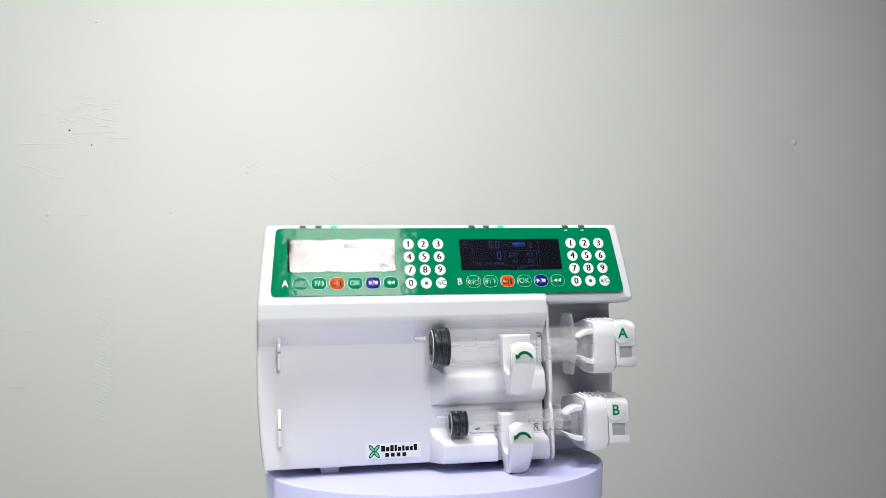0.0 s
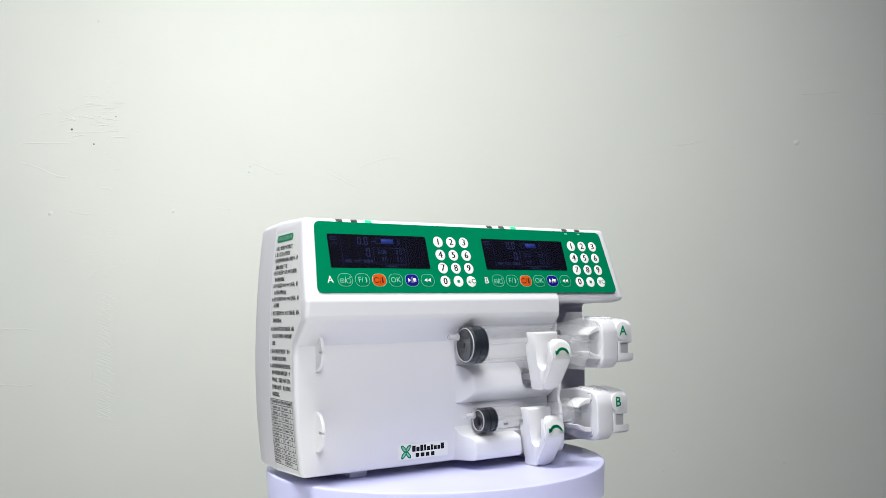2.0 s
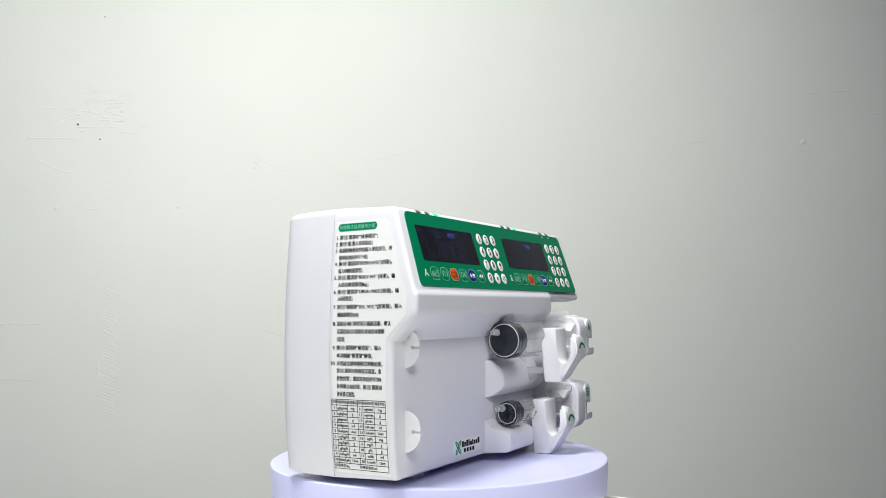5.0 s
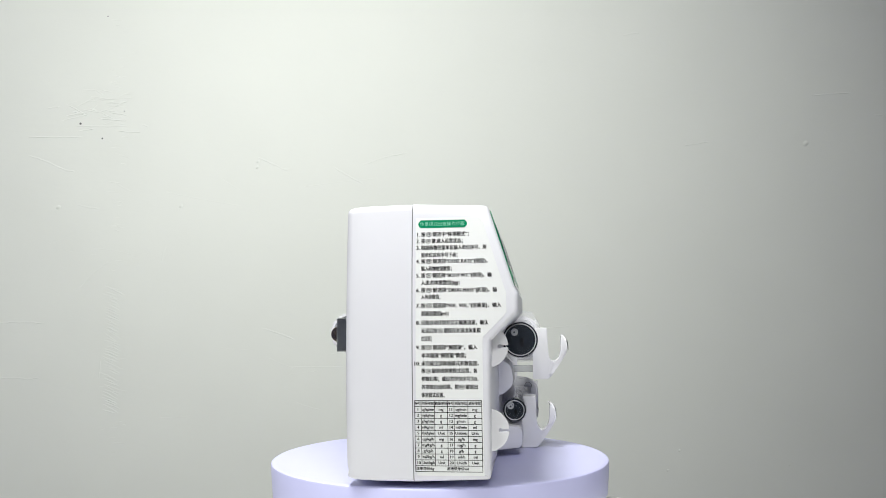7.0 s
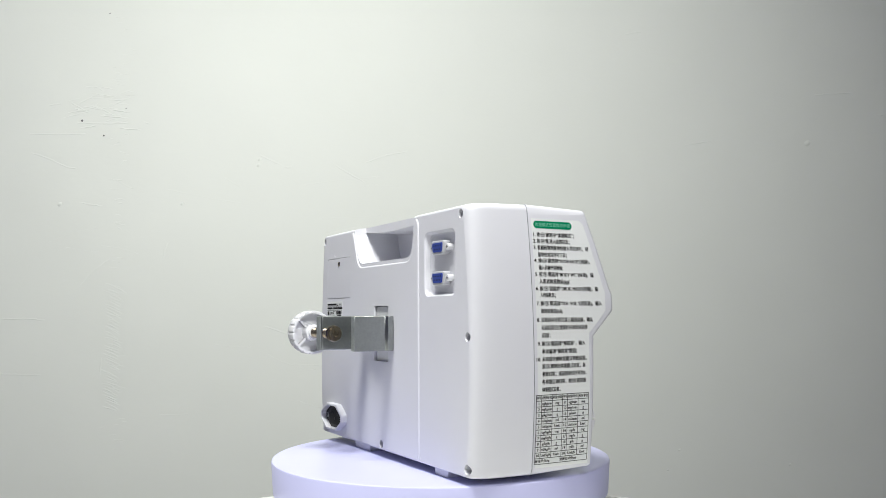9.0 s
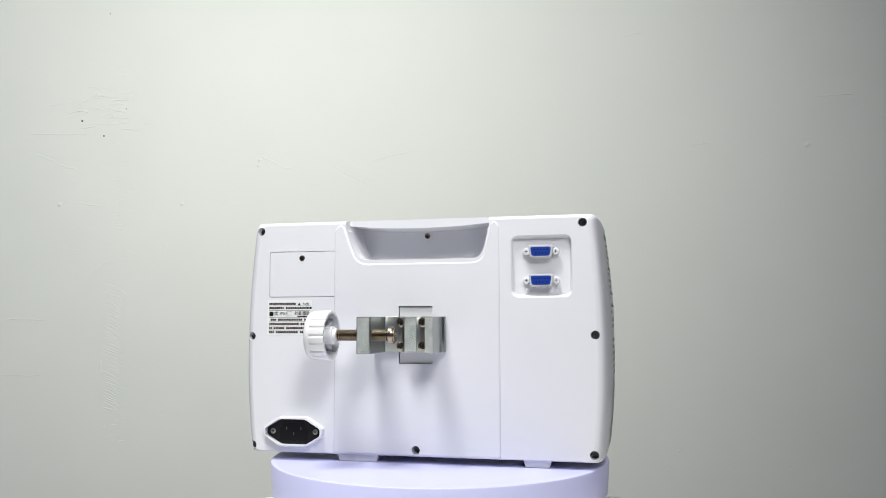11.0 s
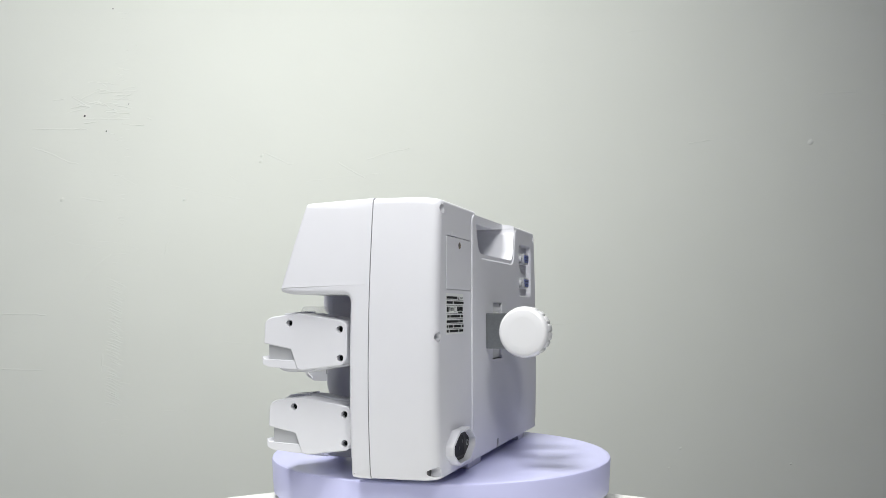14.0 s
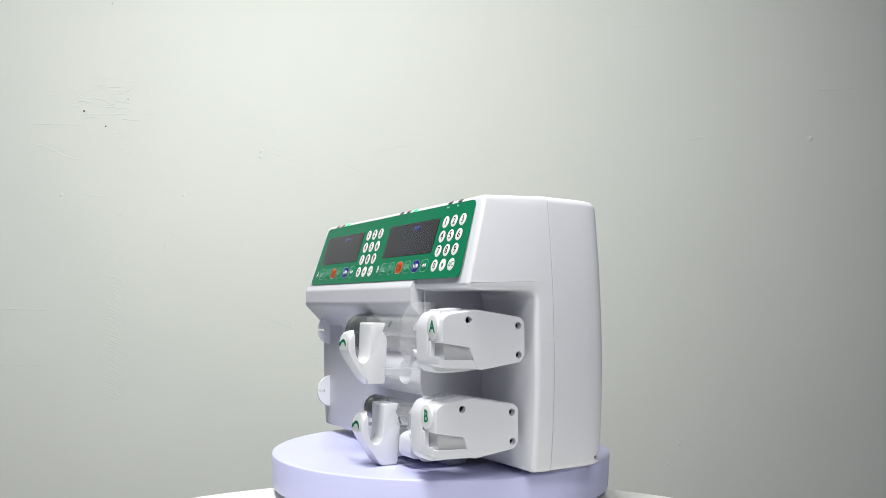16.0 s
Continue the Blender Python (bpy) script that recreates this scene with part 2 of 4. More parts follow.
turntable = thing("turntable", "round lilac-white plastic display turntable on the table", "turntable")
part("platter", lathe([(-33, 149), (-32, 150.5), (TOP_Z - 2.2, 152.3), (TOP_Z - 0.8, 151.8), (TOP_Z - 0.2, 150.8), (TOP_Z, 149)], "z", 0, 0, 128), LILAC, turntable)
part("base", lathe([(TABLE_Z, 120), (-33.2, 120)], "z", 0, 0, 64), LILAC, turntable)

# ---- the pump ----
pump = thing("syringe_pump", "white two-channel syringe pump with green keypad panel on turntable", "syringe pump")
CX = 7.0


def half(z):
    """Half the housing's width at height z: bowed sides, narrower at the top."""
    t = (z - 88) / 121
    return 164.0 - (8.0 * t * t if t > 0 else 6.0 * (z - 88) ** 2 / 88**2)


def west(z):
    return CX - half(z)


def inset(poly, d):
    """The polygon with each corner moved inwards by d."""
    n = len(poly)
    area = sum(poly[i][0] * poly[(i + 1) % n][1] - poly[(i + 1) % n][0] * poly[i][1] for i in range(n))
    s = 1 if area > 0 else -1
    out = []
    for i in range(n):
        (ax, ay), (bx, by), (cx, cy) = poly[i - 1], poly[i], poly[(i + 1) % n]
        u, w = Vector((bx - ax, by - ay)).normalized(), Vector((cx - bx, cy - by)).normalized()
        n1, n2 = Vector((-u.y, u.x)) * s, Vector((-w.y, w.x)) * s
        k = (n1 + n2) / max(0.35, 1 + n1.dot(n2))
        out.append((bx + k.x * d, by + k.y * d))
    return out


def round_corners(poly, radii, n=4):
    out = []
    for i, (p, r) in enumerate(zip(poly, radii)):
        a, b, c = Vector(poly[i - 1]), Vector(p), Vector(poly[(i + 1) % len(poly)])
        r = min(r, 0.47 * (a - b).length, 0.47 * (c - b).length)
        if not r:
            out.append(tuple(b))
            continue
        p0, p1 = b + (a - b).normalized() * r, b + (c - b).normalized() * r
        for k in range(n + 1):
            t = k / n
            out.append(tuple(p0 * (1 - t) ** 2 + b * 2 * t * (1 - t) + p1 * t * t))
    return out


SEAM = 2.6


def flank_extrude(poly, x_from, x_to, r=4.0):
    """A (y, z) profile drawn along x. An end given as None follows the bowed flank with a rounded edge."""
    bm = bmesh.new()
    rows = []
    dense = []
    for i, p in enumerate(poly):
        q = poly[(i + 1) % len(poly)]
        n = max(1, int(abs(q[1] - p[1]) / 9))
        dense += [(p[0] + (q[0] - p[0]) * k / n, p[1] + (q[1] - p[1]) * k / n) for k in range(n)]
    poly = dense
    steps = [(r, 0), (r * 0.62, r * 0.08), (r * 0.29, r * 0.29), (r * 0.08, r * 0.62), (0, r)]

    def row(side, d, e):
        return [bm.verts.new((CX + side * (half(z0) - d), SEAM if y0 > SEAM - 0.01 else y, z)) for (y, z), (y0, z0) in zip(inset(poly, e), poly)]

    if x_from is None:
        rows += [row(-1, d, e) for d, e in reversed(steps)]
    else:
        rows.append([bm.verts.new((x_from, y, z)) for y, z in poly])
    if x_to is None:
        rows += [row(1, d, e) for d, e in steps]
    else:
        rows.append([bm.verts.new((x_to, y, z)) for y, z in poly])
    n = len(poly)
    for r0, r1 in zip(rows, rows[1:]):
        for i in range(n):
            bm.faces.new((r0[i], r0[(i + 1) % n], r1[(i + 1) % n], r1[i]))
    for end, side, bowed in ((rows[0], -1, x_from is None), (rows[-1], 1, x_to is None)):
        # fill the end as a flat shape, cut it into level strips, then give it its bow
        flat = CX + side * 150 if bowed else end[0].co.x
        for v in end:
            v.co.x = flat
        face = bm.faces.new(end)
        face.normal_update()
        if not bowed:
            continue
        geom = [face] + list(face.verts) + list(face.edges)
        for k in range(1, 24):
            got = bmesh.ops.bisect_plane(bm, geom=geom, plane_co=(0, 0, 9.0 * k), plane_no=(0, 0, 1))
            geom = [g for g in got["geom"] if g.is_valid]
        for v in {v for g in geom if isinstance(g, bmesh.types.BMFace) for v in g.verts}:
            v.co.x = CX + side * half(v.co.z)
    bmesh.ops.recalc_face_normals(bm, faces=bm.faces)
    return bm


left_poly = round_corners(
    [(SEAM, 1.3), (SEAM, 209.6), (-54.2, 207.4), (-74.0, 144.5), (-76.3, 140.5), (-76.3, 126), (-55.6, 105.5), (-54.2, 3.5)],
    [0, 0, 3.5, 1.5, 1.5, 3, 0, 3])
right_poly = round_corners(
    [(SEAM, 0.8), (SEAM, 209.6), (-54.2, 207.4), (-72.6, 141.5), (-71.5, 138.8), (-62, 136.8), (-13, 136.5), (-13, 1.2)],
    [0, 0, 3.5, 0.8, 1.2, 3, 6, 3])
part("front_housing", joined(flank_extrude(left_poly, None, 88.0, 3.5), flank_extrude(right_poly, 88.0, None, 3.5)), WHITE, pump)


def slab_outline(d):
    """The housing's (x, z) outline, drawn in by d."""
    pts = []
    r = 6.0
    zb, zt = 1.3 + d * 0.25, 209.6 - d * 0.45
    hb, ht = half(zb + 4) - d, half(zt - r) - d
    for i in range(7):
        a = radians(90 * i / 6)
        pts.append((CX + ht - r + r * math.sin(a), zt - r + r * math.cos(a)))
    for i in range(1, 20):
        z = zt - r + (zb + 4 - zt + r) * i / 20
        pts.append((CX + half(z) - d, z))
    for i in range(5):
        a = radians(90 * i / 4)
        pts.append((CX + hb - 4 + 4 * math.cos(a), zb + 4 - 4 * math.sin(a)))
    return pts + [(2 * CX - x, z) for x, z in reversed(pts)]


def loft_y(rows):
    bm = bmesh.new()
    made = [[bm.verts.new((x, y, z)) for x, z in slab_outline(d)] for y, d in rows]
    n = len(made[0])
    for r0, r1 in zip(made, made[1:]):
        for i in range(n):
            bm.faces.new((r0[i], r0[(i + 1) % n], r1[(i + 1) % n], r1[i]))
    bm.faces.new(made[0])
    bm.faces.new(made[-1])
    bmesh.ops.recalc_face_normals(bm, faces=bm.faces)
    return bm


BACK = 55.0
rear = part("rear_housing", loft_y([(SEAM + 0.6, 0.25), (SEAM + 0.9, 0.0), (34, 1.0), (44, 2.0), (49.5, 3.3), (52.6, 5.0), (54.4, 7.2), (BACK, 10)]), WHITE, pump)
part("seam_gasket", loft_y([(SEAM - 0.1, 0.7), (SEAM + 0.8, 0.7)]), HOLE, pump, "grey seam between the two housing shells")
raised = round_corners([(-66, 3.6), (83, 3.6), (83, 200), (77, 204.8), (73.5, 202), (62, 169.3), (-51.5, 169.3), (-58.5, 202), (-62, 204.8), (-66, 200)], [0, 0, 3, 2, 2, 10, 10, 2, 2, 3], 5)
SCREWS = [(153.9, 200.2), (-136.4, 200.8), (162.1, 105.4), (-145.3, 106.8), (160, 8.3), (-143, 8.8), (8, 8.3)]
notch = round_corners([(-57.5, 204.2), (-26, 201.6), (8, 200.8), (42, 201.6), (72.5, 204.2), (69, 190), (60.5, 172.5), (-50, 172.5), (-54.5, 190)], [0, 8, 8, 8, 0, 8, 9, 9, 8], 5)


def port_tray(x0, x1, z0, z1):
    """The port recess as a solid to take out: a tray with rounded corners that widens towards its rim."""
    bm = bmesh.new()
    rows = [[bm.verts.new((x, y, z)) for x, z in round_rect(x0 + d, x1 - d, z0 + d, z1 - d, 6.5 - d * 0.6, 6)] for y, d in ((BACK - 5, 2.8), (BACK - 4.4, 1.9), (BACK - 1.2, 1.4), (BACK - 0.3, 0.8), (BACK + 0.1, 0.0), (BACK + 9, 0.0))]
    n = len(rows[0])
    for r0, r1 in zip(rows, rows[1:]):
        for i in range(n):
            bm.faces.new((r0[i], r0[(i + 1) % n], r1[(i + 1) % n], r1[i]))
    bm.faces.new(rows[0])
    bm.faces.new(rows[-1])
    bmesh.ops.recalc_face_normals(bm, faces=bm.faces)
    return bm


cuts = [prism(notch, "y", 9.0, 70), prism(round_corners([(-58.5, 230), (74, 230), (72, 198), (-57, 198)], [0, 0, 3, 3]), "y", 43.0, 70, 1.5), port_tray(-128.0, -75.2, 138.0, 191.2),
        prism(round_rect(-7.2, 23.2, 81.9, 131.7, 0.6), "y", BACK - 3, 70), prism(round_rect(82.4, 145.4, 140.2, 181.4, 1.5), "y", BACK - 1.6, 70)]
cuts += [prism(ring(x, z, 3.7), "y", 46, 70) for x, z in SCREWS]
cut(rear, cuts)
band = part("back_band", prism(raised, "y", BACK - 2, BACK + 1.0, 1.6, 4), WHITE, pump)
cut(band, [prism(round_rect(-7.2, 23.2, 81.9, 131.7, 0.6), "y", BACK - 5, 70), prism(ring(8, 8.3, 3.7), "y", 46, 70)])
for x, z in SCREWS:
    part("screw", lathe([(46.5, 3.6), (47.3, 3.6), (47.8, 2.2), (46.9, 1.0)], "y", x, z, 20), HOLE, pump, "dark recessed case screw")


def small_screw(x, y, z, r, parent, material=STEEL):
    """A cross-head screw that faces backwards."""
    head = lathe([(y - 0.4, r), (y + 0.5, r), (y + 0.9, r * 0.85), (y + 1.0, r * 0.55), (y + 0.6, r * 0.5)], "y", x, z, 20)
    s = part("screw", head, material, parent, "cross-head screw")
    part("cross_slot", joined(box(x - r * 0.5, x + r * 0.5, y + 0.5, y + 0.95, z - r * 0.12, z + r * 0.12), box(x - r * 0.12, x + r * 0.12, y + 0.5, y + 0.93, z - r * 0.5, z + r * 0.5)), DARK, s)


small_screw(9, 9.4, 196.8, 2.6, pump)
door = part("battery_door", prism(round_rect(82.9, 144.9, 140.7, 180.9, 1.4), "y", BACK - 1.5, BACK + 0.1, 0.25), WHITE, pump, "screwed battery cover")
part("finger_notch", prism(ring(129, 181.6, 5, 4, 12, 0, 180), "y", BACK - 0.3, BACK + 0.25, 0.2), WHITE, door)
small_screw(114, BACK - 0.4, 175.3, 2.7, door)

# rear sockets
for zc in (177.0, 152.6):
    port = part("serial_port", prism(round_corners([(-110.5, zc - 5.4), (-92, zc - 5.4), (-90.6, zc + 5.4), (-112, zc + 5.4)], [2.5] * 4), "y", BACK - 5.2, BACK + 1.5, 0.8), GREYP, pump, "grey serial socket with blue insert")
    part("insert", prism(round_corners([(-108.8, zc - 3.8), (-93.7, zc - 3.8), (-92.4, zc + 3.8), (-110.2, zc + 3.8)], [2] * 4), "y", BACK - 1, BACK + 1.9, 0.3), BLUE, port, "blue insert")
    part("pin_hole", joined(*[prism(ring(-107 + 2.75 * i + (1.4 if r else 0), zc + (1.5 if not r else -1.5), 0.6, None, 8), "y", BACK + 1, BACK + 2.05) for r in (0, 1) for i in range(5 - r)]), DARK, port)
    for sx in (-88.8, -113.8):
        nut = part("screw_lug", lathe([(BACK - 5.2, 2.9), (BACK - 0.6, 2.9), (BACK - 0.2, 2.4)], "y", sx, zc, 16), GLOSSW, port, "white screw lug")
        part("cross_slot", joined(box(sx - 1.4, sx + 1.4, BACK - 0.4, BACK + 0.05, zc - 0.3, zc + 0.3), box(sx - 0.3, sx + 0.3, BACK - 0.4, BACK + 0.03, zc - 1.4, zc + 1.4)), HOLE, nut)


def octo(x0, x1, z0, z1, w, h):
    return [(x0, (z0 + z1) / 2 + h), (x0 + w, z1), (x1 - w, z1), (x1, (z0 + z1) / 2 + h), (x1, (z0 + z1) / 2 - h), (x1 - w, z0), (x0 + w, z0), (x0, (z0 + z1) / 2 - h)]


inlet = part("power_inlet", prism(round_corners(octo(91.5, 147.5, 8.6, 34.6, 15, 3.5), [2] * 8), "y", BACK - 3, BACK + 6.4, 0.9), WHITE, pump, "moulded white rim round the mains inlet")
cut(inlet, [prism(round_corners(octo(93.6, 145.4, 10.2, 32.6, 14, 3), [2] * 8), "y", BACK - 1.5, BACK + 9)])
body = part("inlet_body", prism(round_corners(octo(93.8, 145.2, 10.4, 32.4, 14, 3), [2] * 8), "y", BACK - 2, BACK + 1.2, 0.4), DARK, inlet, "black mains inlet")
# black plate stands in for the deep well's shade; pins darkened to match
part("socket_well", prism(round_corners([(106.5, 13.5), (133, 13.5), (133, 24), (128.5, 29), (111, 29), (106.5, 24)], [1] * 6), "y", BACK + 0.9, BACK + 1.5, 0.1), INK, inlet)
for px, pz in ((113, 24), (126.5, 24), (119.7, 19.5)):
    part("contact_pin", box(px - 0.35, px + 0.35, BACK + 1.2, BACK + 2.0, pz - 1.2, pz + 1.2, 0.1), HOLE, inlet)
small_screw(99.6, BACK + 1.0, 21.4, 2.5, inlet, ALU)
small_screw(139.6, BACK + 1.0, 21.4, 2.5, inlet, ALU)

# rating label, its lines as bars
def on_back(bm, x, z, y):
    return moved(bm, lambda a, b, c: (x - a, y, z + b))


rating = part("rating_label", prism(round_rect(104.6, 147.0, 106.6, 137.6, 1.2), "y", BACK, BACK + 0.15), STICK, pump, "white rating label with small black print")
bars = []
rnd = random.Random(4)
for i, (z, kind) in enumerate(((134.4, 0), (130.6, 1), (125.4, 2), (120.2, 1), (116.3, 1), (112.6, 1), (109.0, 3))):
    x = 145.2
    end = 119.5 if kind == 0 else 106
    if kind == 2:
        bars += [box(123.2, 128.4, BACK + 0.1, BACK + 0.3, z - 2, z - 1.7), box(123.2, 128.4, BACK + 0.1, BACK + 0.3, z + 1.7, z + 2)]
        bx = 120.5
        while bx > 106.5:
            w = rnd.choice((0.3, 0.5, 0.8))
            bars.append(box(bx - w, bx, BACK + 0.1, BACK + 0.3, z - 1.2, z + 2.2))
            bx -= w + rnd.choice((0.3, 0.5))
        bars.append(box(108, 118, BACK + 0.1, BACK + 0.3, z - 2.8, z - 1.7))
        bars.append(prism(round_rect(141.2, 145, z - 2, z + 2, 0.5), "y", BACK + 0.1, BACK + 0.3))
        continue
    while x > end:
        w = rnd.uniform(1.0, 1.7)
        if rnd.random() > 0.08:
            bars.append(box(x - w, x, BACK + 0.1, BACK + 0.3, z - 0.95, z + 0.95))
        x -= w + 0.35
for z in (132.6, 128.4, 122.2, 118.3, 114.5, 110.8):
    bars.append(box(105.5, 145.6, BACK + 0.1, BACK + 0.26, z - 0.12, z + 0.12))
part("print", joined(*bars), INK, rating, "black printed lines and barcode")
part("print", on_back(lettering("I类 IPX4", 3.9, heavy=0.1), 134.2, 125.4, BACK + 0.3), INK, rating)
part("print", on_back(lettering("RoHS", 2.6, heavy=0.08), 109.8, 134.3, BACK + 0.3), INK, rating)
tri = prism([(117.6, 133), (115.0, 133), (116.3, 135.6)], "y", BACK + 0.1, BACK + 0.3)
part("print", tri, INK, rating)

# pole clamp
clamp = part("pole_clamp", prism([(45.5, 56.5), (45.5, 103), (44.5, 104), (34, 104), (33, 103), (33, 64), (18, 62.5), (15, 66.5), (4, 66.5), (1, 65.0), (-7.5, 67.5), (-8.5, 69), (-9.5, 91.5), (-17, 92.5), (-17, 63.5), (-19.5, 62), (-19.5, 56.5)], "z", 92.2, 122.6, 0.5), ALU, pump, "cast aluminium pole clamp")
part("clamp_foot", box(-6.8, 22.8, BACK - 2.9, 53.9, 82.2, 131.4, 0.4), GLOSSW, clamp, "recessed pale mounting plate")
part("spacer", box(-6.0, 22.0, 53.5, 57, 93.2, 121.6, 0.3), ALU, clamp)
for fb in ((34.4, 44.2, 103.8, 104.3, 92.8, 122.0), (-16.6, -9.9, 91.7, 92.8, 92.8, 122.0), (4.4, 14.6, 66.4, 66.9, 92.8, 122.0)):
    part("sawn_face", box(*fb), ROUGHA, clamp, "rough sawn aluminium end face")
for sx, sy_ in ((-1.5, 66.4), (19, 62.4)):
    for sz in (97.5, 117.5):
        small_screw(sx, sy_, sz, 4.1, clamp)
thread = []
h = 18.0
while h < 66:
    thread += [(h, 3.5), (h + 0.7, 4.8), (h + 1.0, 4.8)]
    h += 1.75
part("threaded_spindle", lathe(thread + [(66, 4)], "x", 98.5, 107.4, 24), STEEL, clamp, "bronzed threaded steel spindle")
part("swivel_pad", lathe([(13.6, 1.6), (14.4, 1.8), (14.4, 3.2), (13.4, 3.4), (13.4, 5.4), (14.2, 5.6), (14.3, 6.8), (15.5, 7.4), (18, 7.4), (18.5, 4)], "x", 98.5, 107.4, 28), STEEL, clamp, "steel swivel pad")
gear = []
for i in range(108):
    a, k = 2 * math.pi * i / 108, i % 6
    r = 19.3 if k == 0 else 20.5
    gear.append((98.5 + r * math.cos(a), 107.4 + r * math.sin(a)))
knob = part("knob", prism(gear, "x", 68.5, 81.5, 0.5), GLOSSW, clamp, "white ribbed plastic clamp knob")
cut(knob, [lathe([(60, 18), (74, 18), (78, 17.6)], "x", 98.5, 107.4, 48)])
part("knob_face", lathe([(81.3, 20.2), (83.5, 20.0), (85.4, 19.5), (86.5, 18.6), (87.0, 17.2), (87.3, 12), (87.3, 0.05)], "x", 98.5, 107.4, 48), GLOSSW, knob)
part("hub", lathe([(63.5, 5.6), (66.5, 5.6), (66.9, 7.4), (78.5, 8.2)], "x", 98.5, 107.4, 28), GLOSSW, knob)
for i in range(4):
    web = box(72.5, 78.5, -0.9, 0.9, 6.5, 18.3)
    a = radians(45 + 90 * i)
    moved(web, lambda x, y, z: (x, 98.5 + y * math.cos(a) - z * math.sin(a), 107.4 + y * math.sin(a) + z * math.cos(a)))
    part("web", web, GLOSSW, knob)

# feet
for fx, fy, w in ((61.8, 42, 19), (-95.8, 42, 12), (-97, -31, 9), (76, -31, 9)):
    part("foot", prism([(fx - w, 3), (fx + w, 3), (fx + w - 2, TOP_Z), (fx - w + 2, TOP_Z)], "y", fy - 9, fy + 9, 0.5), WHITE, pump)

# side panel of the drive recess, and a black slab painting the gap's shade
part("end_plate", prism(round_corners([(-8, 2), (-8, 138), (-66, 138), (-66, 108), (-70, 100), (-70, 60), (-66, 52), (-70, 44), (-72, 10), (-68, 3)], [0, 0, 2, 5, 6, 6, 5, 6, 4, 3]), "x", 90.6, 93.2, 0.6), WHITE, pump, "white side plate beside the drive recess")
part("shadow_gap", prism([(-10, 3), (-10, 138), (-60, 138), (-60, 118), (-52, 110), (-52, 3)], "x", 88.1, 90.5), DARK, pump, "black slab that stands in for the shade of a narrow slot")
part("access_cover", prism(round_rect(-58, -26, 22, 118, 2), "x", 93.2, 93.7, 0.2), WHITE, pump)

# syringe beds on the front
def sloped_end(bm, x_in, run, y_base, y_front):
    """Lean the low-x end so that it runs out towards the front."""
    return moved(bm, lambda x, y, z: (x + (run * (y_base - y) / (y_base - y_front) if x < x_in + 1 else 0), y, z))


bed_a = round_corners([(-50, 84.5), (-57, 84.5), (-66.5, 78.5), (-68.2, 60.5), (-60, 53.5), (-50, 50)], [0, 2, 5, 5, 3, 0])
bed_b = round_corners([(-50, 40), (-56.5, 29), (-61, 25.2), (-71, 23.5), (-75.5, 20.5), (-75.8, 8), (-73, 4.6), (-50, 3.6)], [0, 5, 3, 3, 3, 3, 2, 0])
upper_bed = part("upper_syringe_bed", sloped_end(prism(bed_a, "x", -12, 87.9, 0.8), -12, 13, -54, -68), WHITE, pump, "moulded bed below the upper syringe")
cut(upper_bed, [prism(round_rect(50.5, 71.5, 61.2, 96, 8), "y", -90, -57)])
lower_bed = part("lower_syringe_bed", sloped_end(prism(bed_b, "x", -13, 87.6, 0.8), -13, 9, -54, -76), WHITE, pump, "moulded trough below the lower syringe")
cut(lower_bed, [prism(round_rect(-90, -63, -5, 30, 3), "x", 42.2, 67.5)])
part("rod_socket", lathe([(-58.6, 0.1), (-58.4, 6), (-58.0, 7), (-56.5, 7.2)], "y", 61, 71.5, 28), GREYP, pump, "round socket of the clamp rod")
part("guide_rib", prism(round_rect(-58.2, -54, 86, 118, 1.5), "x", 84, 87.8, 0.4), WHITE, pump)

# tube holders
for zc in (100.8, 38.2):
    eye_hole = [(-61.6 + 1.5 * math.cos(radians(a)), zc + 1.5 * math.sin(radians(a))) for a in range(150, -151, -30)]
    outline = ring(-52, zc, 16, 16, 14, 95, 177) + eye_hole + ring(-52, zc, 16, 16, 14, 183, 265)
    part("tube_holder", prism(outline, "x", -139.8, -137.0, 0.35), GLOSSW, pump, "slotted half-round tube holder")


